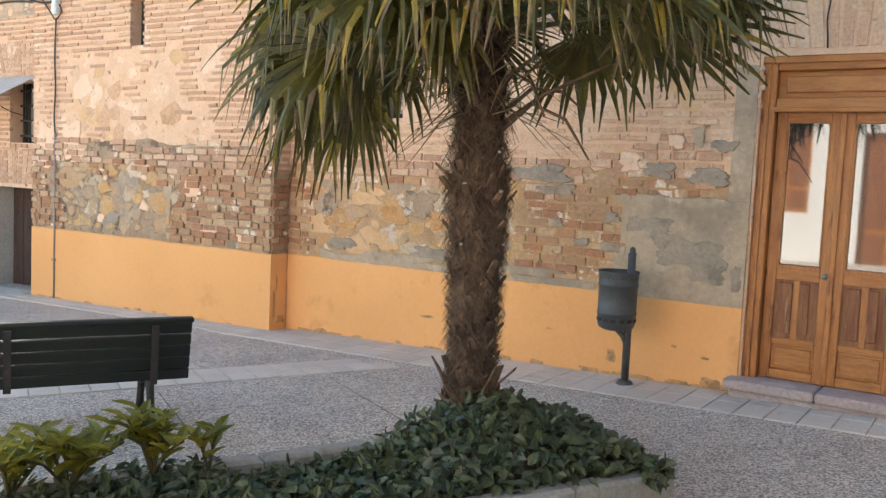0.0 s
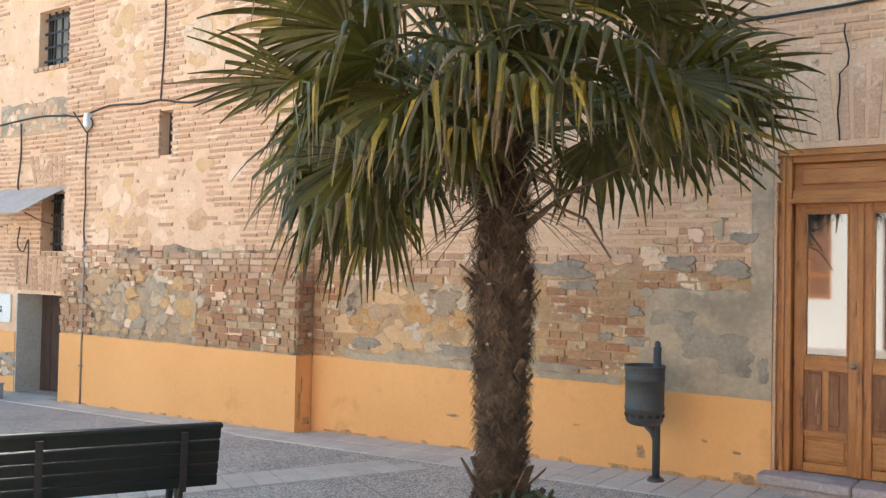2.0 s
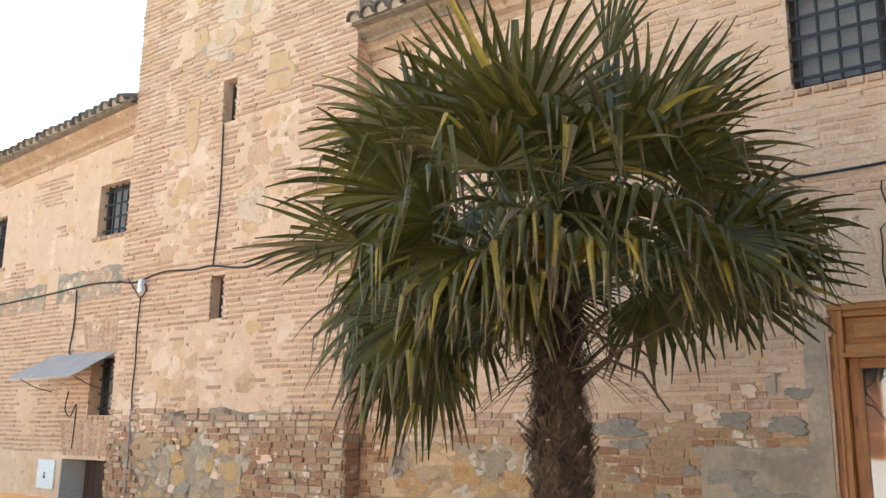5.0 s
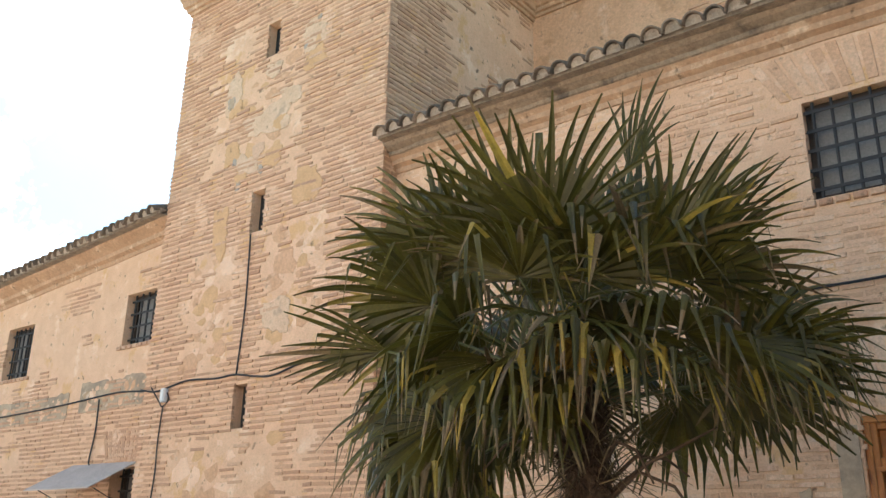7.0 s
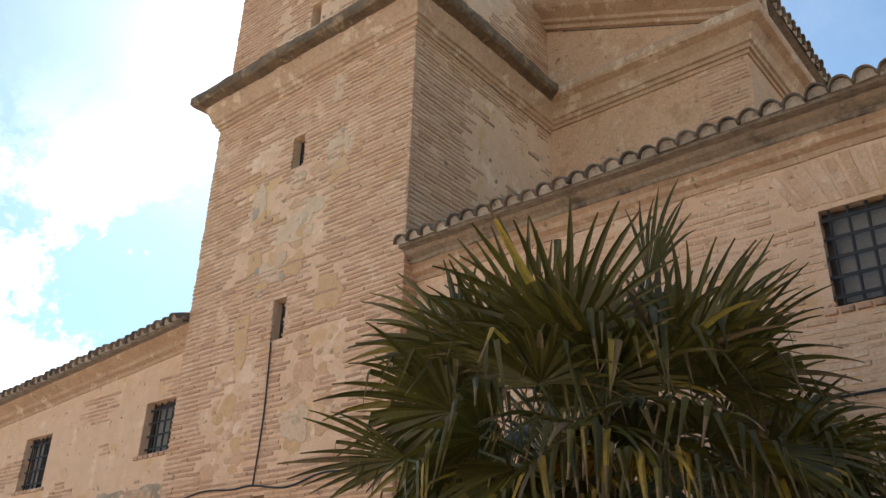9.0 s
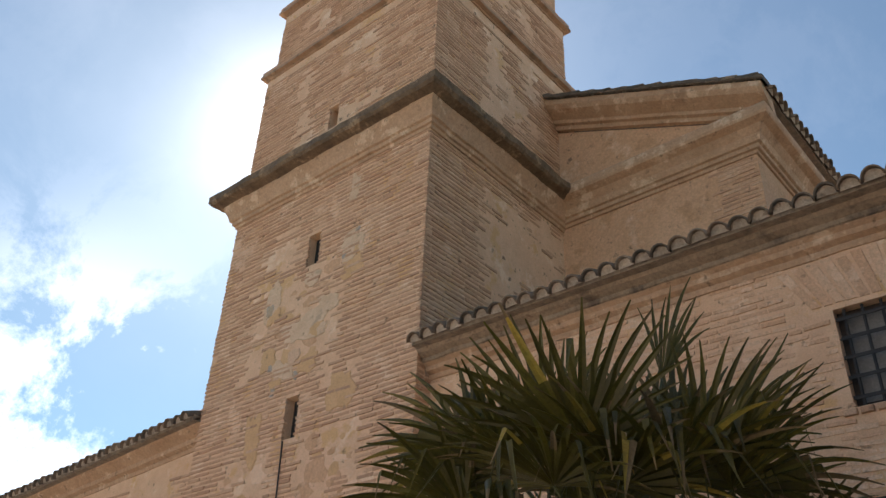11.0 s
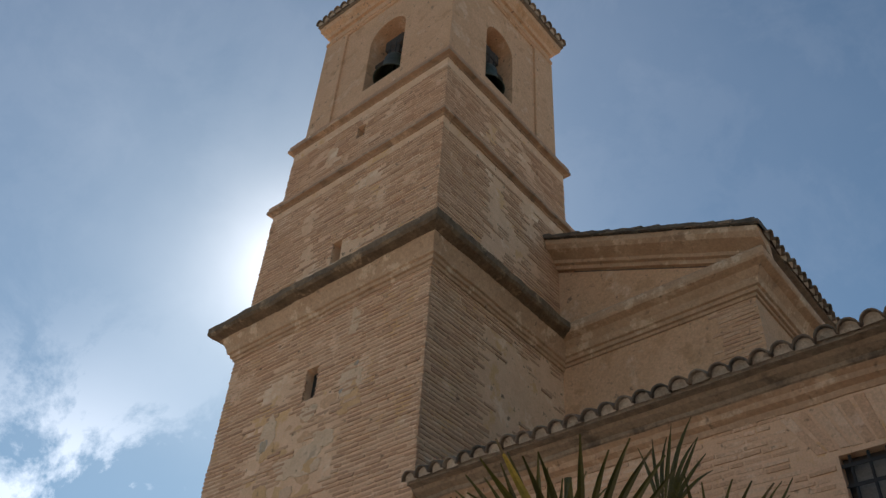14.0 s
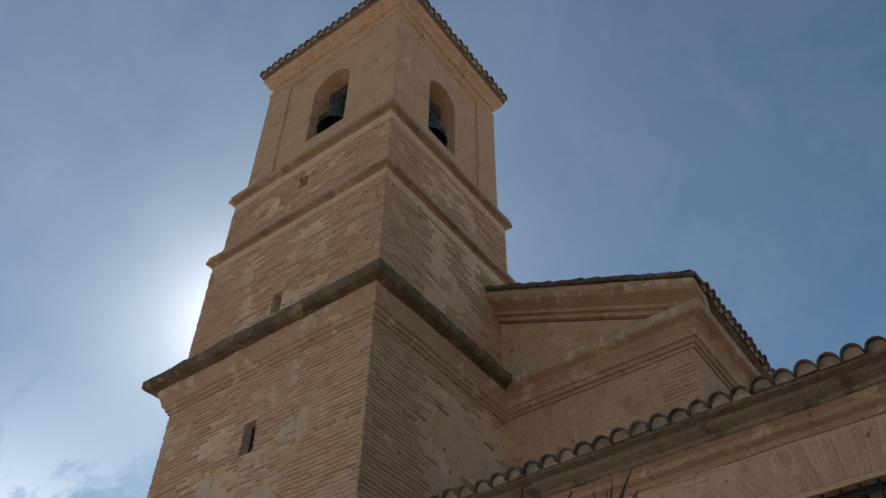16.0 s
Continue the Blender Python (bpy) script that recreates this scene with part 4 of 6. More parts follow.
for p0 in ((-11.5, -10.8, 3.56, 3.9), (-12.4, -11.7, 3.56, 3.9), (-14.2, -13.0, 3.5, 3.76), (-15.8, -14.5, 3.5, 3.74)):
    rubble(at_front(-0.006), wing, *p0, 0.055, 18, [LIME, STONE_PALE, RENDER], seed=int(-p0[0] * 10), proud=0.006)
for i, (u, z, ru, rz) in enumerate(((-10.25, 1.95, 0.18, 0.16), (-9.75, 1.88, 0.16, 0.2), (-9.6, 1.72, 0.14, 0.08), (-10.3, 1.62, 0.12, 0.06), (-7.3, 1.0, 0.13, 0.04), (-6.75, 0.93, 0.1, 0.04), (-7.55, 1.42, 0.1, 0.12))):
    smear(at_front(TF - 0.008), u, z, ru, rz, LIMEWHITE, tower, 0.008, 500 + i, "limewash_patch")
for i, (u, z, ru, rz, m) in enumerate(((-9.28, 1.20, 0.10, 0.30, CEMENT), (-8.62, 1.28, 0.16, 0.30, CEMENT), (-7.95, 1.16, 0.07, 0.30, CEMENT), (-9.0, 1.0, 0.24, 0.07, CEMENT_GREY), (-7.3, 1.05, 0.4, 0.07, CEMENT), (-7.1, 1.3, 0.3, 0.045, CEMENT_GREY))):
    smear(at_front(TF - 0.002), u, z, ru, rz, m, tower, 0.014, 560 + i)

# plaster and ochre stones that fill the middle of the tower's front
PLASTER = material("pale_grey_plaster", (0.74, 0.545, 0.375), vary=(0.66, 0.455, 0.295), spot=(0.52, 0.37, 0.25), spot_at=(0.58, 0.64), spot_scale=5.0, scale=4.0, bump=1.0, bump_scale=10, grain=0.15, pits=0.7)
for i, (u, z, ru, rz, m) in enumerate(((-7.68, 8.10, 0.22, 0.24, PLASTER), (-7.66, 7.72, 0.20, 0.14, STAIN), (-7.60, 8.02, 0.08, 0.11, STAIN), (-8.50, 7.06, 0.42, 0.20, PLASTER), (-8.05, 7.28, 0.24, 0.14, PLASTER), (-9.25, 7.70, 0.15, 0.28, PLASTER), (-9.22, 7.42, 0.14, 0.12, STAIN),
                                        (-9.16, 6.76, 0.16, 0.15, STAIN), (-8.86, 6.50, 0.20, 0.20, PLASTER), (-8.95, 6.36, 0.12, 0.10, STAIN), (-8.30, 6.98, 0.16, 0.12, STAIN), (-8.62, 6.66, 0.10, 0.12, BRICK_PINK), (-8.32, 6.48, 0.16, 0.12, STAIN), (-9.28, 5.63, 0.15, 0.34, STAIN), (-7.62, 5.97, 0.24, 0.25, STAIN),
                                        (-8.45, 7.82, 0.14, 0.10, PLASTER), (-7.75, 9.1, 0.10, 0.22, PLASTER), (-8.0, 4.3, 0.25, 0.2, PLASTER))):
    smear(at_front(TF), u, z, ru, rz, m, tower, 0.0115, 900 + i, "plaster_patch")
for i, (u, z, ru, rz) in enumerate(((-9.30, 7.55, 0.10, 0.12), (-9.10, 6.60, 0.05, 0.06), (-8.98, 6.22, 0.06, 0.09), (-7.84, 7.95, 0.04, 0.05), (-7.60, 8.32, 0.05, 0.04), (-8.55, 6.36, 0.06, 0.07))):
    smear(at_front(TF - 0.008), u, z, ru * 0.8, rz * 0.8, STONE_GREY, tower, 0.006, 940 + i, "stone")

# the red bricks that lie bare, one by one
for place, boxes, owner in ((0, courses(XL, XR, 0.83, 2.04, at_front(TF), tower_red, 0.074, 0.068, 0.185, 0.012, (0.012, 0.034)), tower),
                            (0, courses(TF, 0.0, 0.83, 1.62, at_side(XR), lambda u, z: True, 0.074, 0.068, 0.2, 0.012, (0.012, 0.034)), tower),
                            (0, courses(XR, -1.8, 0.84, 2.2, at_front(0), nave_red, 0.074, 0.068, 0.185, 0.012, (0.008, 0.026)), nave)):
    boxes.sort(key=lambda b: -b[4].x)
    for b in boxes[:290]:
        worn = b[4].z + 0.25 * fb(b[4].x, b[4].z, 1.5, 2) + rnd.uniform(-0.08, 0.08) > 1.62
        part("brick", Shape().add(b, BRICK_FACES), BRICK_PINK if worn else BRICK_RED, owner)
    if boxes[290:]:
        laid("bricks", boxes[290:], BRICK_RED, owner)

# pilasters of the belfry and their brick arrises
bxa, bxb, bya, byb = XL + 0.25, XR - 0.25, TF + 0.25, TB - 0.25
for a, b in ((bxa, bxa + 0.62), (bxb - 0.62, bxb)):
    part("pilaster", Shape().box(a - 0.05, b + (0.05 if b == bxb else 0), bya - 0.05, bya + 0.1, 14.85, 18.02), RENDER, tower, bevel=0.01)
for a, b in ((bya + 0.1, bya + 0.57), (byb - 0.62, byb + 0.05)):
    part("pilaster", Shape().box(bxb - 0.1, bxb + 0.05, a, b, 14.85, 18.02), RENDER, tower, bevel=0.01)


def arch_head(u0, u1, z0, top, place, thick, mat):
    """Fills the corners of a square-headed opening to a round arch."""
    s, r, m = Shape(), (u1 - u0) / 2, 12
    zc, c = top - r, (u0 + u1) / 2
    for side in (-1, 1):
        base = len(s.v)
        for d in (0.0, thick):
            s.v.append(tuple(place(c + side * r, d, top)))
            s.v += [tuple(place(c + side * r * math.cos(math.pi / 2 * i / m), d, zc + r * math.sin(math.pi / 2 * i / m))) for i in range(m + 1)]
        q = m + 2
        for i in range(1, m + 1):
            s.f += [(base, base + i, base + i + 1), (base + q, base + q + i + 1, base + q + i), (base + i, base + q + i, base + q + i + 1, base + i + 1)]
    return part("arch", s, mat, tower)


arch_head(*BELL_F, at_front(bya), 0.6, RENDER)
arch_head(*BELL_S, at_side(bxb), 0.6, RENDER)
# Added black panel behind the bells, in place of the interior's darkness.
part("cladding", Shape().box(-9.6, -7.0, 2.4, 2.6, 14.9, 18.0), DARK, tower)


# ---- bells ----
BRONZE = material("dark_bronze", (0.07, 0.075, 0.06), rough=0.55, metal=0.7, vary=(0.10, 0.13, 0.10), bump=0.2)
IRON = material("black_wrought_iron", (0.020, 0.020, 0.020), rough=0.65, vary=(0.030, 0.025, 0.022), scale=8, bump=0.2)
OLDWOOD = material("weathered_beam", (0.045, 0.032, 0.024), vary=(0.075, 0.055, 0.04), stretch=(1, 1, 6), bump=0.5)


def church_bell(x, y, z, r, along):
    b = thing("church_bell", "dark bronze bell hanging from a wooden headstock", "bell", "bells of the belfry", at=pose(x, y, z, 0, 0, along))
    part("bell_body", Shape().lathe([(r * k, h * r) for k, h in ((0.0, 1.72), (0.45, 1.7), (0.56, 1.5), (0.6, 1.0), (0.68, 0.6), (0.86, 0.2), (1.0, 0.0), (0.94, 0.0), (0.8, 0.22), (0.6, 0.6), (0.5, 1.3), (0.0, 1.5))], 28), BRONZE, b, smooth=True)
    part("clapper", Shape().tube([(0, 0, 1.4 * r), (0, 0, 0.2 * r), (0, 0, -0.15 * r)], [0.02, 0.03, 0.07], 10), IRON, b)
    part("headstock", Shape().box(-0.17, 0.17, -0.1, 0.1, 1.74 * r, 2.5 * r).box(-0.25, 0.25, -0.11, 0.11, 2.5 * r, 3.3 * r).box(-0.6, 0.6, -0.06, 0.06, 1.78 * r, 2.1 * r), OLDWOOD, b, "dark wooden headstock", bevel=0.03)
    for dx in (-0.08, 0.08):
        part("strap", Shape().tube([(dx, -0.11, 1.5 * r), (dx, -0.11, 2.9 * r)], 0.012, 6), IRON, b)


church_bell(-8.33, bya + 0.28, 15.68, 0.40, 0)
church_bell(bxb - 0.30, 1.52, 15.55, 0.37, 90)


# ---- windows with iron grilles ----
WINFRAME = material("old_brown_window_wood", (0.035, 0.024, 0.018), vary=(0.06, 0.042, 0.03), stretch=(1, 1, 5), bump=0.3)
GLASS = material("dusty_window_glass", (0.22, 0.21, 0.195), rough=0.4, vary=(0.28, 0.265, 0.24), bump=0.02)
GLASS.node_tree.nodes["Principled BSDF"].inputs["Specular IOR Level"].default_value = 0.15


def grille_window(name, hole, recess, upright, across, label, panes=True, wide=None):
    u0, u1, z0, z1 = hole
    w = thing(name, label, "window", kind="structure", at=pose(u0, recess, z0))
    du, dz = u1 - u0, z1 - z0
    fr = 0.055
    part("window_frame", Shape().box(0, fr, 0, 0.06, 0, dz).box(du - fr, du, 0, 0.06, 0, dz).box(fr, du - fr, 0, 0.06, 0, fr).box(fr, du - fr, 0, 0.06, dz - fr, dz).box(du / 2 - 0.03, du / 2 + 0.03, 0, 0.055, fr, dz - fr), WINFRAME, w)
    for a, b in ((fr, du / 2 - 0.03), (du / 2 + 0.03, du - fr)):
        part("pane", Shape().box(a, b, 0.025, 0.035, fr, dz - fr), GLASS, w)
    for i in range(upright):
        x = du * (i + 0.5) / upright
        part("bar", Shape().tube([(x, -0.06, 0.0), (x, -0.06, dz)], 0.015, 6), IRON, w)
    for j in range(across):
        z = dz * (j + 0.5) / across
        part("cross_bar", Shape().box(0, du, -0.075, -0.066, z - 0.015, z + 0.015), IRON, w)
    # Dark plate in place of the unlit room behind the window.
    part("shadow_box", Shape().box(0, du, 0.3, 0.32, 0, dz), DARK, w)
    return w


grille_window("window_1", WINR, 0.10, 9, 5, "dark wood window behind a black iron grille")
grille_window("window_2", WIN_UP, 0.16, 6, 4, "small dark window with an iron grille")
grille_window("window_3", WIN_FAR, 0.16, 6, 4, "small dark window with an iron grille")
grille_window("window_4", WIN_CAN, 0.22, 6, 4, "small barred window under a sheet canopy")
grille_window("window_5", SMALLW, 0.18, 4, 2, "tiny dark window half hidden by the palm")
for n, (u0, u1, z0) in enumerate(((-1.9, -0.36, 4.41), (-11.74, -10.56, 4.42), (-15.28, -14.3, 4.25), (-11.54, -10.56, 1.86))):
    boxes = []
    u = u0
    while u < u1:
        boxes.append([at_front(0)(a, d, z) for d, q in ((0.02, 0), (-0.03, 0.008)) for a, z in ((u + q, z0 - 0.07 + q), (u + 0.115 - q, z0 - 0.07 + q), (u + 0.115 - q, z0 - 0.015), (u + q, z0 - 0.015))])
        u += 0.13
    laid("sill_bricks", boxes, BRICK_PALE, nave if n == 0 else wing)

# ---- wooden double door ----
WOOD = material("varnished_pine", (0.50, 0.205, 0.054), rough=0.38, vary=(0.36, 0.125, 0.031), scale=4.0, spot=(0.13, 0.042, 0.014), spot_at=(0.56, 0.66), spot_scale=2.6, stretch=(7, 7, 1), fine=30, bump=0.2)
WOOD_DARK = material("worn_red_brown_pine", (0.19, 0.058, 0.02), rough=0.5, vary=(0.30, 0.13, 0.05), scale=3.5, spot=(0.42, 0.25, 0.13), spot_at=(0.6, 0.7), spot_scale=3.0, stretch=(8, 8, 1), fine=30, bump=0.25)
WOOD_FLAT = material("varnished_pine_rail", (0.50, 0.21, 0.055), rough=0.38, vary=(0.36, 0.13, 0.033), scale=4.0, stretch=(1, 7, 7), fine=30, bump=0.2)
BRASS = material("tarnished_steel", (0.4, 0.38, 0.34), rough=0.35, metal=0.9, bump=0.05)
PANE = bpy.data.materials.new("door_glass")
PANE.use_nodes = True
pn, pl = PANE.node_tree.nodes, PANE.node_tree.links
pb = pn["Principled BSDF"]
pb.inputs["Base Color"].default_value = (0.05, 0.05, 0.05, 1)
pb.inputs["Roughness"].default_value, pb.inputs["Metallic"].default_value = 0.03, 0.0
pb.inputs["Specular IOR Level"].default_value = 1.0
pb.inputs["IOR"].default_value = 1.9
d1 = thing("door_1", "varnished pine double door with glazed upper panels", "door", kind="structure", at=pose(-1.68, 0.10, 0.0))
DW, DZ0, DZ1 = 1.13, 0.27, 2.66
fr = 0.10
part("door_frame", Shape().box(0.0, fr, -0.07, 0.12, 0.10, DZ1).box(DW - fr, DW, -0.07, 0.12, 0.10, DZ1), WOOD, d1, bevel=0.008)
part("door_frame", Shape().box(fr, DW - fr, -0.06, 0.12, DZ1 - 0.10, DZ1).box(fr, DW - fr, -0.06, 0.12, 2.27, 2.36), WOOD_FLAT, d1, bevel=0.008)
part("transom_panel", Shape().box(fr, DW - fr, -0.01, 0.08, 2.36, DZ1 - 0.10).box(fr + 0.06, DW - fr - 0.06, -0.03, 0.0, 2.40, DZ1 - 0.14), WOOD_FLAT, d1, bevel=0.01)
part("moulding", Shape().box(fr - 0.02, DW - fr + 0.02, -0.09, -0.055, 2.255, 2.29).box(0.0, DW, -0.09, -0.06, DZ1 - 0.05, DZ1), WOOD_FLAT, d1, bevel=0.006)
part("moulding", Shape().box(0.03, 0.055, -0.085, -0.065, 0.12, DZ1 - 0.05).box(DW - 0.055, DW - 0.03, -0.085, -0.065, 0.12, DZ1 - 0.05), WOOD, d1, bevel=0.005)
mid = DW / 2
for a, b in ((fr + 0.005, mid - 0.004), (mid + 0.004, DW - fr - 0.005)):
    leaf = part("door_leaf", Shape().box(a, a + 0.075, 0.0, 0.05, DZ0, 2.26).box(b - 0.075, b, 0.0, 0.05, DZ0, 2.26), WOOD, d1, bevel=0.006)
    part("rail", Shape().box(a + 0.075, b - 0.075, 0.002, 0.05, DZ0, DZ0 + 0.07).box(a + 0.075, b - 0.075, 0.002, 0.05, 0.53, 0.58).box(a + 0.075, b - 0.075, 0.002, 0.05, 1.02, 1.12).box(a + 0.075, b - 0.075, 0.002, 0.05, 2.18, 2.26), WOOD_FLAT, leaf, bevel=0.006)
    part("pane", Shape().box(a + 0.075, b - 0.075, 0.025, 0.031, 1.12, 2.18), PANE, leaf, "clear reflecting glass")
    part("panel", Shape().box(a + 0.075, b - 0.075, 0.02, 0.04, DZ0 + 0.07, 0.53).box(a + 0.095, b - 0.095, 0.004, 0.022, DZ0 + 0.09, 0.51), WOOD_FLAT, leaf, bevel=0.01)
    part("panel", Shape().box(a + 0.075, b - 0.075, 0.02, 0.04, 0.58, 1.02), WOOD_DARK, leaf, "worn red-brown panel")
    for k in range(2):
        u = a + 0.10 + k * 0.12
        part("panel", Shape().box(u, u + 0.10, 0.006, 0.022, 0.62, 1.0), WOOD_DARK, leaf, bevel=0.012)
    part("panel", Shape().box((a + b) / 2 - 0.022, (a + b) / 2 + 0.022, 0.0, 0.022, 0.58, 1.02), WOOD, leaf)
    part("glazing_bead", Shape().box(a + 0.075, b - 0.075, -0.012, 0.012, 1.105, 1.135).box(a + 0.075, a + 0.09, 0.0, 0.024, 1.135, 2.18).box(b - 0.09, b - 0.075, 0.0, 0.024, 1.135, 2.18), WOOD, leaf, bevel=0.004)
part("cover_strip", Shape().box(mid - 0.022, mid + 0.022, -0.02, -0.002, DZ0, 2.26), WOOD, d1, bevel=0.008)
part("door_knob", Shape().lathe([(0.0, 0.05), (0.018, 0.045), (0.022, 0.03), (0.01, 0.015), (0.012, 0.0)], 14), BRASS, d1, "small metal knob", True).matrix_basis = pose(mid - 0.04, 0.0, 1.07, 90)
# Dark plate in place of the unlit hall behind the door.
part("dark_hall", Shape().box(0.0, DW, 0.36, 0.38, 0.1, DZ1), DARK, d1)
STEP = material("pinkish_stone_step", (0.46, 0.37, 0.34), vary=(0.40, 0.31, 0.29), spot=(0.52, 0.46, 0.43), spot_scale=4, scale=3, bump=0.4)
st = thing("door_step", "worn pinkish stone step under the wooden door", "step", kind="structure")
part("tread", pushed(Shape().box(-1.76, -1.12, -0.20, 0.3, 0.19, 0.265).box(-1.112, -0.46, -0.20, 0.3, 0.19, 0.265), 0.006), STEP, st, bevel=0.018)
part("riser", Shape().box(-1.72, -0.5, -0.165, 0.3, 0.0, 0.19), STEP, st, bevel=0.01)

# low door of the wing
DOORWOOD = material("dark_studded_door_wood", (0.055, 0.03, 0.022), vary=(0.085, 0.05, 0.035), stretch=(6, 6, 1), bump=0.4)
JAMB = material("grey_painted_jamb", (0.55, 0.52, 0.46), vary=(0.48, 0.45, 0.40), bump=0.2)
d2 = thing("door_2", "low dark studded wooden door in a pale reveal", "door", kind="structure", at=pose(-11.99, 0.36, -0.3))
part("door_leaf", Shape().box(0, 1.29, 0, 0.06, 0, 1.56), DOORWOOD, d2)
for i in range(5):
    part("plank", Shape().box(0.03 + i * 0.25, 0.27 + i * 0.25, -0.014, 0.0, 0.02, 1.54), DOORWOOD, d2, bevel=0.005)
for j in range(7):
    for i in range(8):
        part("stud", Shape().lathe([(0, 0.012), (0.010, 0.008), (0.014, 0.0)], 8), IRON, d2).matrix_basis = pose(0.12 + i * 0.15, -0.014, 0.2 + j * 0.2, 90)
part("jamb", Shape().box(-0.02, 0.006, -0.372, 0.0, -0.1, 1.56), JAMB, d2, "pale painted reveal")


smear(at_front(-0.018), -12.28, 0.24, 0.30, 0.17, DARK_BED, wing, 0.004, 610, "mortar_bed")
rubble(at_front(-0.018), wing, -12.52, -12.04, 0.12, 0.38, 0.075, 16, [STONE_PALE, LIMEWHITE, STONE_GREY], seed=61, proud=0.016)
METER = material("grey_painted_metal", (0.34, 0.34, 0.345), rough=0.5, vary=(0.28, 0.28, 0.29), bump=0.05)
mb = thing("utility_box", "small grey metal utility box standing on the paving", "box", at=pose(-11.5, -0.62, ground_z(-11.5)))
part("housing", Shape().box(-0.16, 0.16, -0.09, 0.09, 0.0, 0.205), METER, mb, bevel=0.012)
part("lid", Shape().box(-0.17, 0.17, -0.10, 0.10, 0.205, 0.225), METER, mb, bevel=0.006)
part("door", Shape().box(-0.13, 0.13, -0.096, -0.09, 0.03, 0.18), METER, mb, bevel=0.003)

# ---- canopy, cables, notice ----
SHEET = material("dull_galvanised_sheet", (0.58, 0.50, 0.44), rough=0.8, metal=0.0, vary=(0.50, 0.43, 0.37), bump=0.1)
can = thing("window_canopy", "thin grey sheet-metal canopy over a barred window", "canopy")
part("roof_sheet", Shape().add([(-12.65, -0.60, 2.36), (-11.0, -0.60, 2.36), (-10.85, 0.0, 2.74), (-12.5, 0.0, 2.74), (-12.65, -0.60, 2.345), (-11.0, -0.60, 2.345), (-10.85, 0.0, 2.725), (-12.5, 0.0, 2.725)],
                             [(0, 1, 2, 3), (7, 6, 5, 4), (0, 4, 5, 1), (1, 5, 6, 2), (2, 6, 7, 3), (3, 7, 4, 0)]), SHEET, can)
for x in (-12.45, -11.05):
    part("bracket", Shape().tube([(x, 0.0, 2.2), (x, -0.25, 2.25), (x, -0.5, 2.36)], 0.006, 8), IRON, can)
CABLE = material("black_cable", (0.03, 0.03, 0.032), rough=0.7, bump=0.0)


def cable(name, pts, r, label, sub=8):
    pts = [Vector(p) for p in pts]
    out = []
    for i in range(len(pts) - 1):
        p0, p1, p2, p3 = pts[max(i - 1, 0)], pts[i], pts[i + 1], pts[min(i + 2, len(pts) - 1)]
        for k in range(sub):
            t = k / sub
            out.append(0.5 * ((2 * p1) + (p2 - p0) * t + (2 * p0 - 5 * p1 + 4 * p2 - p3) * t * t + (3 * p1 - p0 - 3 * p2 + p3) * t ** 3))
    out.append(pts[-1])
    c = thing(name, label, "cable")
    part("sheath", Shape().tube(out, r, 6), CABLE, c, smooth=True)
    return c


Y0, YT = -0.03, TF - 0.03
cable("cable", [(-20, Y0, 3.58), (-15.2, Y0, 3.61), (-13, Y0, 3.66), (-11.6, Y0, 3.72), (-10.9, Y0, 3.68), (-10.58, YT, 3.63), (-10.2, YT, 3.58), (-9.6, YT, 3.66), (-9.0, YT, 3.63), (-8.62, YT, 3.64), (-8.0, YT, 3.56), (-7.4, YT, 3.66), (-6.8, YT, 3.62),
                (-6.34, YT, 3.62), (-6.28, Y0, 3.62), (-5.2, Y0, 3.60), (-4.2, Y0, 3.64), (-3.2, Y0, 3.60), (-2.2, Y0, 3.66), (-1.3, Y0, 3.68), (0.5, Y0, 3.74), (5.8, Y0, 3.7)], 0.012, "thick black cable bundle clipped along the facade")
cable("cable", [(-8.62, YT + 0.01, 3.64), (-8.57, YT + 0.01, 4.5), (-8.60, YT + 0.01, 5.46)], 0.010, "thin black cable running up to a slit window")
cable("cable", [(-10.35, YT, 3.64), (-10.15, YT, 3.45), (-10.02, YT - 0.02, 3.36), (-9.93, YT, 3.46), (-10.0, YT, 3.56)], 0.008, "black cable loop at a junction box")
cable("cable", [(-10.04, YT, 3.38), (-10.06, YT, 2.9), (-10.04, YT, 2.55), (-10.06, YT, 2.2), (-10.04, YT, 1.95)], 0.009, "black cable dropping down the tower wall")
cable("cable", [(-12.0, Y0, 3.66), (-11.98, Y0, 3.2), (-12.04, Y0, 2.8), (-12.0, Y0, 2.72)], 0.011, "black cable hanging to the canopy")
cable("cable", [(-11.95, Y0, 2.2), (-12.0, Y0, 1.95), (-11.85, Y0, 1.85), (-11.72, Y0, 2.0), (-11.74, Y0, 1.4)], 0.008, "looped black cable beside the low door")
PIPE = material("galvanised_conduit", (0.34, 0.30, 0.27), rough=0.5, metal=0.3, vary=(0.28, 0.22, 0.18), bump=0.1)
cd = thing("conduit", "thin metal conduit running down the tower to the ground", "pipe")
part("pipe", Shape().tube([(-10.04, YT + 0.005, 1.98), (-10.04, YT + 0.005, -0.09)], 0.0135, 8), PIPE, cd, smooth=True)
for z in (1.9, 1.4, 0.9, 0.4):
    part("clip", Shape().box(-10.07, -10.01, YT - 0.015, YT + 0.03, z, z + 0.025), PIPE, cd)
WHITEP = material("white_plastic", (0.78, 0.78, 0.76), rough=0.4, vary=(0.72, 0.72, 0.69), bump=0.02)
jb = thing("junction_box", "small white junction box on the tower wall", "box")
part("housing", Shape().box(-10.06, -9.98, TF - 0.08, TF - 0.01, 3.42, 3.60), WHITEP, jb, bevel=0.01)
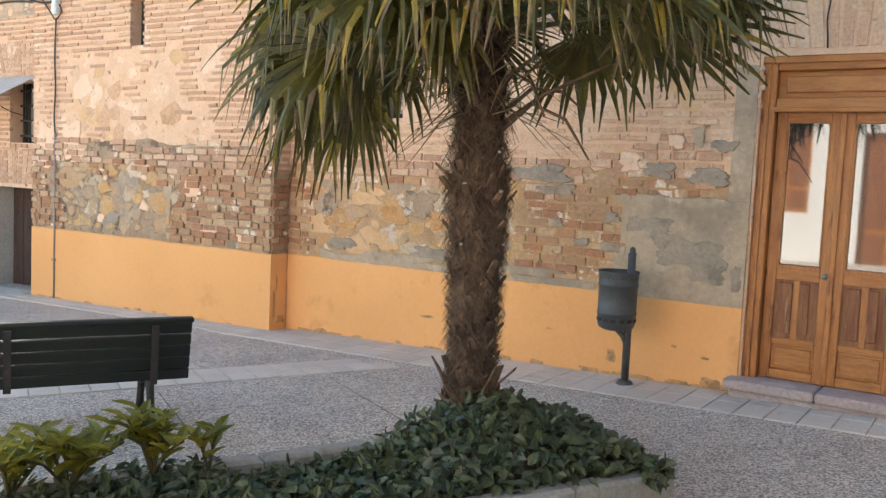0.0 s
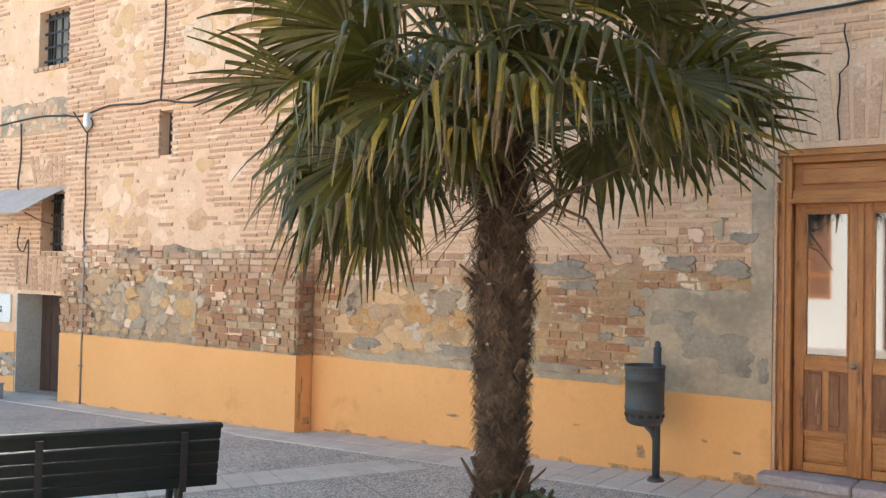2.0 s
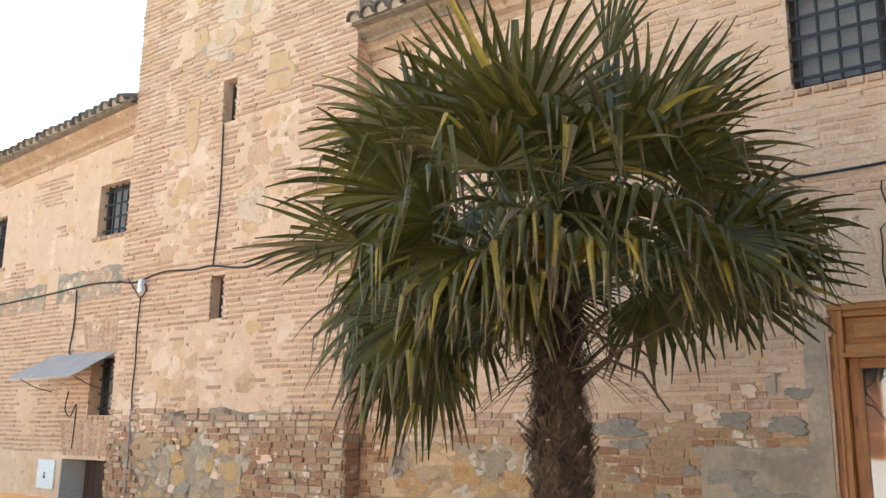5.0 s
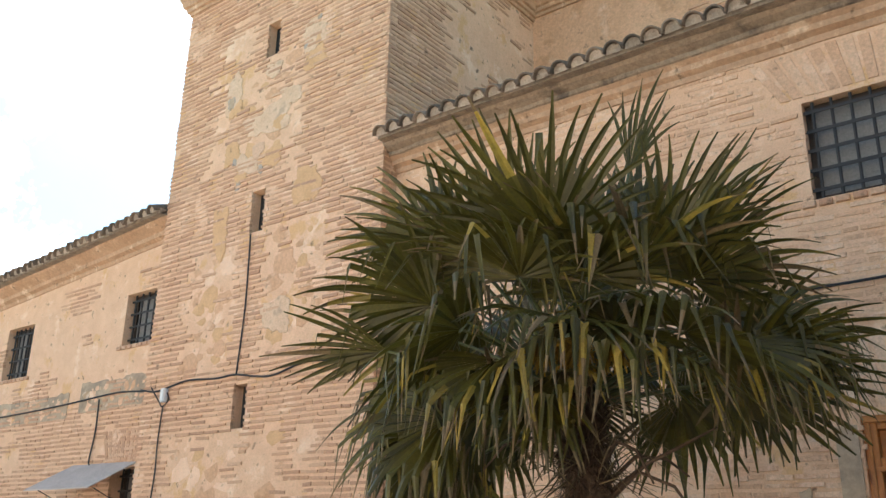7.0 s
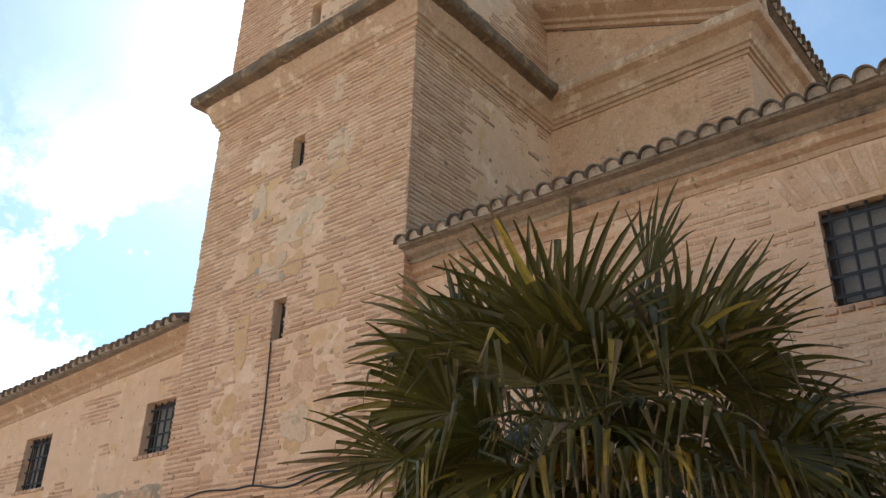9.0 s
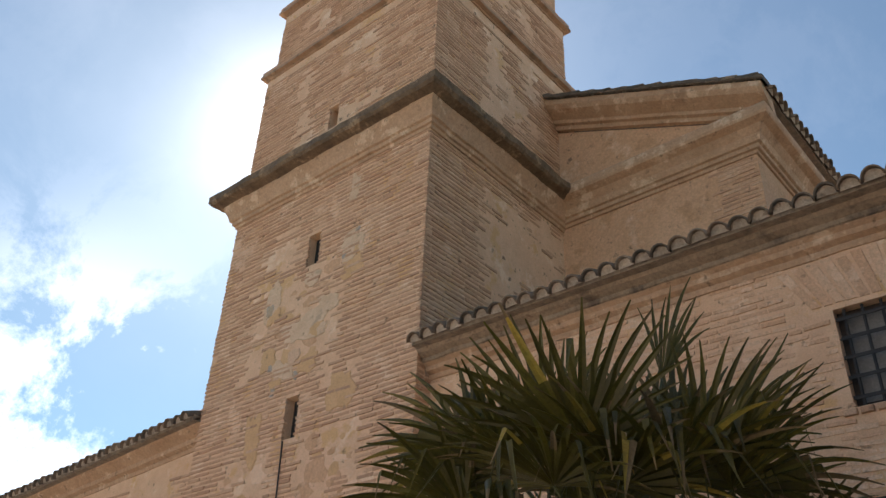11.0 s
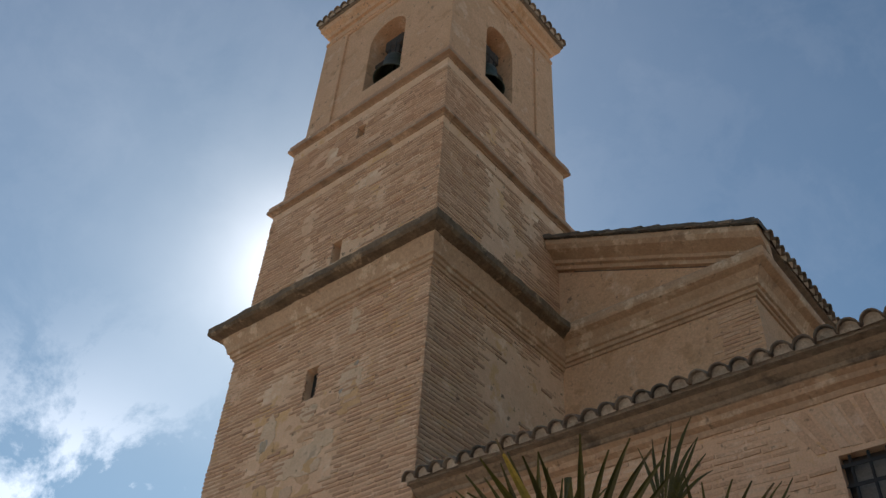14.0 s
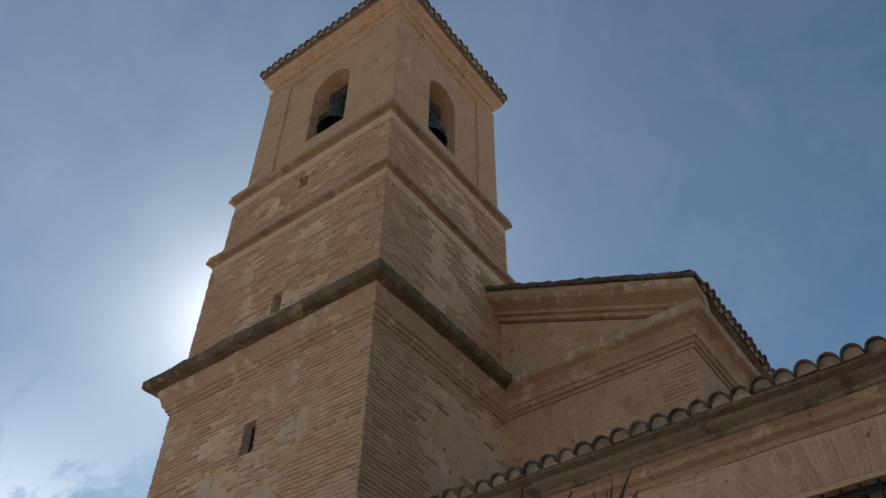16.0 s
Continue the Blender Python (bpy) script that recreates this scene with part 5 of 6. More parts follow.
part("cover", Shape().box(-10.05, -9.99, TF - 0.086, TF - 0.08, 3.44, 3.58), WHITEP, jb)
nt = thing("notice_plate", "white enamel plate with a small black pictogram on the wall", "sign")
part("plate", Shape().box(-12.58, -12.14, -0.03, 0.0, 0.84, 1.24), WHITEP, nt, bevel=0.006)
part("mark", Shape().box(-12.39, -12.36, -0.034, -0.03, 1.03, 1.07).box(-12.40, -12.35, -0.034, -0.03, 0.98, 1.02), IRON, nt)

# ---- paving ----
DIR = Vector((0.49, 0.872, 0)).normalized()
NRM = Vector((-DIR.y, DIR.x, 0))


def flag(mesh_parent, corners, h=0.012, mat=SLAB):
    s, c = Shape(), sum((Vector((p[0], p[1], 0)) for p in corners), Vector((0, 0, 0))) / 4
    for k, dz in ((1.0, -0.05), (1.0, h - 0.004), (0.97, h)):
        s.v += [(c.x + (p[0] - c.x) * k, c.y + (p[1] - c.y) * k, ground_z(c.x + (p[0] - c.x) * k) + dz) for p in corners]
    s.f = [(j * 4 + i, j * 4 + (i + 1) % 4, j * 4 + 4 + (i + 1) % 4, j * 4 + 4 + i) for j in range(2) for i in range(4)] + [(8, 9, 10, 11)]
    return part("paver", s, mat, mesh_parent)


pv = thing("pavement", "strip of pale concrete pavers along the church wall", "paving", kind="structure")
x = -20.0
while x < 5.5:
    back = TF - 0.02 if XL - 0.3 < x < XR + 0.05 else -0.02
    front = -0.68 if x > XR - 0.5 else -0.62
    rows = 2 if x > -11 else 1
    for j in range(rows):
        y0, y1 = back + (front - back) * j / rows, back + (front - back) * (j + 1) / rows
        w = 0.21 if x > -11 else 0.6
        flag(pv, [(x + 0.004, y1 + 0.004), (x + w - 0.004, y1 + 0.004), (x + w - 0.004, y0 - 0.004), (x + 0.004, y0 - 0.004)])
    x += w
pv2 = thing("pavement", "diagonal strip of pale concrete pavers across the square", "paving", kind="structure")
start = Vector((-4.12, -0.72, 0))
for i in range(42):
    for j in range(2):
        a = start - DIR * (i * 0.20) + NRM * (j * 0.24)
        quad = [a - DIR * 0.196 + NRM * 0.004, a - DIR * 0.004 + NRM * 0.004, a - DIR * 0.004 + NRM * 0.236, a - DIR * 0.196 + NRM * 0.236]
        if all(p.y < -0.69 for p in quad):
            flag(pv2, [tuple(p) for p in quad])
JOINT = material("dark_paving_joint", (0.12, 0.11, 0.10), bump=0.2)
for i in range(6):
    a = Vector((-4.0, -0.75, 0)) - DIR * (0.9 + i * 1.3)
    s = Shape()
    for p in (a - NRM * 0.02, a - NRM * 2.2, a - NRM * 2.2 - DIR * 0.008, a - NRM * 0.02 - DIR * 0.008):
        s.v.append((p.x, p.y, ground_z(p.x) + 0.003))
    s.f = [(0, 1, 2, 3)]
    part("joint", s, JOINT, pv2)
s = Shape()
for p in (Vector((-3.2, -0.7, 0)), Vector((-3.2, -0.7, 0)) - DIR * 6, Vector((-3.208, -0.7, 0)) - DIR * 6, Vector((-3.208, -0.7, 0))):
    s.v.append((p.x, p.y, ground_z(p.x) + 0.003))
s.f = [(0, 1, 2, 3)]
part("joint", s, JOINT, pv2)


# ---- litter bin ----
BINP = material("grey_blue_painted_steel", (0.050, 0.052, 0.054), rough=0.5, vary=(0.066, 0.068, 0.07), bump=0.12)
bx, by = -2.57, -0.33
bn = thing("litter_bin", "grey steel litter bin hung on a round post", "bin", at=pose(bx, by, ground_z(bx) + 0.012))
part("post", Shape().tube([(0.08, 0.05, 0.0), (0.08, 0.05, 1.02)], 0.03, 16), BINP, bn, smooth=True)
part("base_plate", Shape().lathe([(0.0, 0.03), (0.05, 0.03), (0.065, 0.012), (0.07, 0.0)], 18, (0.08, 0.05, 0)), BINP, bn, smooth=True)
part("finial", Shape().lathe([(0.0, 0.06), (0.018, 0.05), (0.024, 0.03), (0.02, 0.015), (0.03, 0.01), (0.034, 0.0)], 16, (0.08, 0.05, 1.02)), BINP, bn, smooth=True)
part("drum", Shape().lathe([(0.0, 0.43), (0.10, 0.43), (0.135, 0.45), (0.145, 0.48), (0.148, 0.55), (0.153, 0.555), (0.153, 0.57), (0.148, 0.575), (0.150, 0.77), (0.155, 0.775), (0.155, 0.79), (0.150, 0.795), (0.154, 0.87), (0.160, 0.88), (0.155, 0.89), (0.146, 0.88), (0.14, 0.5), (0.0, 0.47)], 36), BINP, bn, smooth=True)
for k in range(14):
    a = 2 * math.pi * k / 14
    for z in (0.50, 0.835):
        part("slot", Shape().box(-0.018, 0.018, -0.002, 0.004, -0.012, 0.012), DARK, bn).matrix_basis = Matrix.Translation((0.1495 * math.cos(a), 0.1495 * math.sin(a), z + 0.01)) @ Euler((0, 0, a + math.pi / 2)).to_matrix().to_4x4()
part("arm", Shape().tube([(0.08, 0.05, 0.30), (0.05, 0.03, 0.38), (0.0, 0.0, 0.44)], 0.022, 10), BINP, bn, smooth=True)

# ---- bench ----
BENCHP = material("dark_green_painted_wood", (0.006, 0.010, 0.008), rough=0.55, vary=(0.010, 0.014, 0.011), stretch=(1, 1, 1), bump=0.15)
bz = ground_z(-4.6)
be = thing("park_bench", "dark green slatted bench seen from behind, iron legs", "bench",
           at=Matrix.Translation((-4.12, -3.20, bz)) @ Matrix(((-DIR.x, NRM.x, 0, 0), (-DIR.y, NRM.y, 0, 0), (0, 0, 1, 0), (0, 0, 0, 1))))
# local x runs along the bench, y from the back to the seat's front
BL = 2.0
for k, (y, z, w, tilt) in enumerate(((0.0, 0.655, 0.085, 12), (0.024, 0.570, 0.068, 12), (0.042, 0.497, 0.068, 12), (0.060, 0.424, 0.068, 12), (0.078, 0.351, 0.068, 12))):
    sl = part("back_slat", Shape().box(0.0, BL, -0.018, 0.018, -w / 2, w / 2), BENCHP, be, bevel=0.008)
    sl.matrix_basis = pose(0, y, z, tilt, 0, 0)
part("top_rail", Shape().box(-0.01, BL + 0.01, -0.03, 0.03, 0.675, 0.71), BENCHP, be, bevel=0.012)
for k in range(5):
    part("seat_slat", Shape().box(0.0, BL, 0.13 + k * 0.085, 0.20 + k * 0.085, 0.39, 0.42), BENCHP, be, bevel=0.008)
for x in (0.22, BL / 2, BL - 0.22):
    if x != BL / 2:
        part("leg", Shape().tube([(x, 0.02, 0.0), (x, 0.05, 0.12), (x, 0.10, 0.26), (x, 0.09, 0.4), (x, 0.03, 0.62)], [0.03, 0.022, 0.024, 0.022, 0.02], 10), IRON, be, "black cast-iron leg", True)
        part("leg", Shape().tube([(x, 0.50, 0.0), (x, 0.46, 0.14), (x, 0.42, 0.28), (x, 0.46, 0.39)], [0.03, 0.022, 0.024, 0.022], 10), IRON, be, smooth=True)
        part("brace", Shape().tube([(x, 0.07, 0.2), (x, 0.28, 0.30), (x, 0.44, 0.22)], 0.016, 8), IRON, be, smooth=True)
    part("back_strap", Shape().box(x - 0.02, x + 0.02, -0.032, -0.02, 0.33, 0.69), IRON, be).matrix_basis = pose(0, 0.045, -0.01, 7)

# ---- planter ----
CORNER = Vector((-1.33, -2.54, 0))
pk_ = thing("planter", "low planter bed edged with worn concrete kerb blocks", "planter", kind="structure")


def bed(a, n):
    p = CORNER - DIR * a + NRM * n
    return p


def kerb_run(p, q, wide, count):
    p, q = Vector(p), Vector(q)
    d = (q - p).normalized()
    o = Vector((-d.y, d.x, 0))
    for i in range(count):
        a, b = p.lerp(q, i / count) + d * 0.004, p.lerp(q, (i + 1) / count) - d * 0.004
        s = Shape()
        for k, z in ((0.0, -0.1), (0.0, 0.105), (0.018, 0.125)):
            for c in (a + d * k + o * k, b - d * k + o * k, b - d * k + o * (wide - k), a + d * k + o * (wide - k)):
                s.v.append(tuple(Vector((c.x, c.y, ground_z(c.x) + z)) + noise.noise_vector(c * 4) * 0.008))
        s.f = [(j * 4 + e, j * 4 + (e + 1) % 4, j * 4 + 4 + (e + 1) % 4, j * 4 + 4 + e) for j in range(2) for e in range(4)] + [(8, 9, 10, 11)]
        part("kerb_block", s, KERB, pk_)


kerb_run(bed(6.0, 0.0), bed(0.0, 0.0), 0.12, 10)
kerb_run(bed(0.0, 0.13), bed(0.0, 1.0), 0.12, 2)
kerb_run(bed(0.0, 1.12), bed(6.0, 1.12), 0.12, 10)


def mound(a, n):
    """Height of the ivy over the ground in the bed."""
    h = 0.15 - 0.05 * max(0, min(1, (a - 1.0) * 2)) * max(0, min(1, (n - 0.55) * 3)) * (1 if a < 2.0 else 0.3) + 0.25 * math.exp(-((a - 0.72) / 0.55) ** 2 - ((n - 0.6) / 0.5) ** 2) - 0.03 * a
    p = bed(a, n)
    return max(0.09, h + 0.05 * noise.noise(p * 2.3) + 0.02 * noise.noise(p * 6.0))


s = Shape()
NA, NN = 60, 12
for i in range(NA + 1):
    for j in range(NN + 1):
        a, n = 0.08 + 5.9 * i / NA, 0.10 + 0.92 * j / NN
        p = bed(a, n)
        s.v.append((p.x, p.y, ground_z(p.x) + (mound(a, n) - 0.05 if 0 < j < NN and 0 < i < NA else 0.06)))
s.f = [(i * (NN + 1) + j, i * (NN + 1) + j + 1, (i + 1) * (NN + 1) + j + 1, (i + 1) * (NN + 1) + j) for i in range(NA) for j in range(NN)]
part("soil", s, SOIL, pk_)


def leafy(name, base, vary, spot, rough=0.45, glow=0.25):
    m = material(name, base, rough=rough, vary=vary, scale=3.0, spot=spot, spot_at=(0.62, 0.75), spot_scale=2.0, island=0.4, fine=60, bump=0.15)
    n, l = m.node_tree.nodes, m.node_tree.links
    b = n["Principled BSDF"]
    t = n.new("ShaderNodeBsdfTranslucent")
    l.new(b.inputs["Base Color"].links[0].from_socket, t.inputs["Color"])
    x = n.new("ShaderNodeMixShader")
    x.inputs["Fac"].default_value = glow
    l.new(b.outputs["BSDF"], x.inputs[1])
    l.new(t.outputs["BSDF"], x.inputs[2])
    l.new(x.outputs["Shader"], n["Material Output"].inputs["Surface"])
    return m


IVY = leafy("ivy_leaf", (0.062, 0.080, 0.030), (0.115, 0.13, 0.058), (0.15, 0.14, 0.035), 0.38)
SHRUB = leafy("yellow_green_leaf", (0.21, 0.215, 0.03), (0.33, 0.29, 0.045), (0.10, 0.12, 0.02), 0.4, 0.35)
g = random.Random(21)


def leaf(s, p, up, ahead, size, fold=0.25, k=1.0):
    """One pointed oval leaf, folded along its midrib."""
    up, ahead = up.normalized(), (ahead - up * ahead.dot(up)).normalized()
    side = ahead.cross(up)
    v = [p, p + (ahead * 0.30 + side * 0.40 * k + up * fold * 0.4) * size, p + (ahead * 0.68 + side * 0.26 * k + up * fold * 0.25) * size, p + (ahead * 1.0 - up * 0.10) * size,
         p + (ahead * 0.68 - side * 0.26 * k + up * fold * 0.25) * size, p + (ahead * 0.30 - side * 0.40 * k + up * fold * 0.4) * size, p + ahead * 0.45 * size]
    s.add(v, [(0, 1, 6), (1, 2, 6), (2, 3, 6), (3, 4, 6), (4, 5, 6), (5, 0, 6)])


s = Shape()
count = 0
while count < 9400:
    a, n = 0.03 + 3.9 * g.random() ** 1.25, g.uniform(-0.02, 1.16)
    edge = min(n + 0.04, 1.18 - n, a + 0.05)
    if edge < 0.13 and g.random() < (0.97 if n < 0.2 and a > 0.2 else 0.2):
        continue
    if n > 0.88 and 0.8 < a < 2.0:
        continue
    p = bed(a, n)
    h = mound(a, min(1.02, max(0.1, n)))
    if n < 0.12 or a < 0.1:
        h *= 0.8
    q = Vector((p.x, p.y, ground_z(p.x) + h + g.uniform(-0.07, 0.035)))
    e = 0.04
    grad = Vector((0, 0, 1)) + DIR * (mound(a + e, n) - mound(a - e, n)) / (2 * e) * 1.0 - NRM * (mound(a, n + e) - mound(a, n - e)) / (2 * e)
    up = grad + Vector((g.uniform(-0.7, 0.7), g.uniform(-0.9, 0.4), g.uniform(-0.1, 0.3)))
    an = g.uniform(0, 6.28)
    leaf(s, q, up, Vector((math.cos(an), math.sin(an), g.uniform(-0.8, 0.1))), g.uniform(0.042, 0.092), 0.35, g.uniform(0.65, 0.95))
    count += 1
tagged(part("ivy", s, IVY), "dense dark green ground ivy covering the planter bed", "ivy", kind="stuff")
TWIG = material("green_brown_stem", (0.10, 0.085, 0.035), bump=0.3)


def shrub(x, y, tall, stems, seed, spread=0.22):
    g2 = random.Random(seed)
    z = ground_z(x) + 0.10
    sh = thing("shrub", "young yellow-green broad-leaved shrub in the planter", "shrub", "shrubs in the planter", at=pose(x, y, z))
    st_, lf = Shape(), Shape()
    for k in range(stems):
        an = g2.uniform(0, 6.28)
        top = Vector((math.cos(an) * spread * g2.random(), math.sin(an) * spread * g2.random(), tall * g2.uniform(0.6, 1.0)))
        pts = [Vector((0, 0, 0)), top * 0.5 + Vector((0, 0, 0.04)), top]
        st_.tube(pts, [0.009, 0.007, 0.004], 6)
        for j in range(8):
            f = 0.25 + 0.75 * j / 7
            b = pts[0].lerp(pts[1], f * 2) if f < 0.5 else pts[1].lerp(pts[2], f * 2 - 1)
            aa = j * 2.4 + g2.uniform(-0.4, 0.4)
            out = Vector((math.cos(aa), math.sin(aa), 0.75 * f - 0.1))
            leaf(lf, b, Vector((-out.x * 0.6, -out.y * 0.6, 1.0)), out, g2.uniform(0.11, 0.19) * (1.1 - 0.3 * f), 0.3, 0.52)
    part("stem", st_, TWIG, sh)
    part("foliage", lf, SHRUB, sh)


shrub(-3.52, -4.42, 0.30, 10, 1, 0.3)
shrub(-3.62, -4.64, 0.24, 9, 4, 0.3)
shrub(-3.36, -4.08, 0.34, 9, 2, 0.24)
shrub(-3.22, -3.86, 0.22, 2, 3, 0.14)


# ---- palm ----
PALM_AT = Vector((-2.42, -2.72, 0))
LEAF_G = leafy("palm_leaf_green", (0.074, 0.069, 0.012), (0.128, 0.112, 0.022), (0.24, 0.185, 0.036), 0.34, 0.26)
LEAF_Y = leafy("palm_leaf_yellowing", (0.48, 0.33, 0.06), (0.22, 0.19, 0.04), (0.16, 0.17, 0.04), 0.4, 0.3)
LEAF_D = leafy("palm_leaf_dry", (0.24, 0.17, 0.09), (0.17, 0.125, 0.055), (0.32, 0.25, 0.155), 0.7, 0.2)
FIBRE = material("brown_palm_fibre", (0.070, 0.039, 0.023), vary=(0.175, 0.112, 0.068), scale=9, island=0.4, fine=50, bump=0.8)
STUB = material("dry_leaf_stub", (0.20, 0.122, 0.072), vary=(0.10, 0.058, 0.034), scale=12, island=0.3, objects=0.3, bump=0.5)
CUT = material("pale_cut_end", (0.55, 0.50, 0.42), vary=(0.42, 0.36, 0.28), scale=14, bump=0.3)
PETIOLE = leafy("palm_leaf_stalk", (0.075, 0.095, 0.03), (0.11, 0.12, 0.04), (0.12, 0.10, 0.04), 0.4, 0.1)
pz = ground_z(PALM_AT.x)
palm = thing("palm_tree", "windmill palm with a shaggy brown trunk and drooping fan leaves", "tree", at=pose(PALM_AT.x, PALM_AT.y, pz))
# trunk, leaning a touch, with its coat of fibre
TR = [(0.0, 0.135), (0.25, 0.135), (0.5, 0.125), (0.8, 0.130), (1.1, 0.145), (1.35, 0.170), (1.56, 0.172), (1.72, 0.140), (2.05, 0.125), (2.35, 0.11), (2.6, 0.07)]


def trunk_at(z):
    for (z0, r0), (z1, r1) in zip(TR, TR[1:]):
        if z <= z1:
            return r0 + (r1 - r0) * (z - z0) / (z1 - z0)
    return TR[-1][1]


def axis(z):
    return Vector((-0.06 * z / 2.4, 0.03 * z / 2.4, z))


s = Shape()
s.tube([axis(z * 0.1) for z in range(27)], [trunk_at(z * 0.1) * (0.88 + 0.05 * math.sin(z * 2.1)) for z in range(27)], 20)
part("trunk", pushed(s, 0.025, 7.0), FIBRE, palm, "shaggy fibre-clad trunk", True)
g3 = random.Random(5)
s = Shape()
for i in range(8500):
    z, an = g3.uniform(0.1, 2.45), g3.uniform(0, 6.283)
    c, r = axis(z), trunk_at(z)
    out = Vector((math.cos(an), math.sin(an), 0))
    side = Vector((-out.y, out.x, 0))
    root = c + out * r * 0.84
    ln = g3.uniform(0.05, 0.17)
    flare = 0.10 if z < 1.5 else 0.16
    tip = root + out * g3.uniform(0.02, flare) * 0.5 + side * g3.uniform(-0.12, 0.12) + Vector((0, 0, ln * g3.choice((0.8, 0.3, -0.7, -0.9))))
    midp = (root + tip) / 2 + out * 0.012
    w = g3.uniform(0.0015, 0.0055)
    s.add([root - side * w, root + side * w, midp + side * w, midp - side * w, tip], [(0, 1, 2, 3), (3, 2, 4)])
part("fibre", s, FIBRE, palm, "loose brown fibre", kind="stuff")
for i in range(150):
    z, an = 0.12 + 1.50 * i / 150 + g3.uniform(-0.03, 0.03), i * 2.39996 + g3.uniform(-0.4, 0.4)
    c, r = axis(z), trunk_at(z)
    out = Vector((math.cos(an), math.sin(an), 0))
    ln, wd = g3.uniform(0.04, 0.12), g3.uniform(0.012, 0.032)
    if z < 0.42:
        ln, wd = ln * 2.0, wd * 1.7
    m = Matrix.Translation(c + out * r * 0.82) @ (out * g3.uniform(0.35, 1.0) + Vector((g3.uniform(-0.2, 0.2), g3.uniform(-0.2, 0.2), 1 if z > 0.3 or i % 3 else -0.2))).to_track_quat("Z", "Y").to_matrix().to_4x4()
    s = Shape()
    s.box(-wd, wd, -0.007, 0.009, 0, ln, m)
    s.v[4:] = [tuple(m @ Vector((x * 0.6, y * 0.7, ln * g3.uniform(0.85, 1.1)))) for x, y in ((-wd, -0.007), (wd, -0.007), (wd, 0.009), (-wd, 0.009))]
    stub = part("leaf_stub", s, STUB, palm)
    if g3.random() < 0.16:
        part("cut_end", Shape().box(-wd * 0.4, wd * 0.4, -0.004, 0.006, ln * 0.95, ln * 1.06, m), CUT, stub)


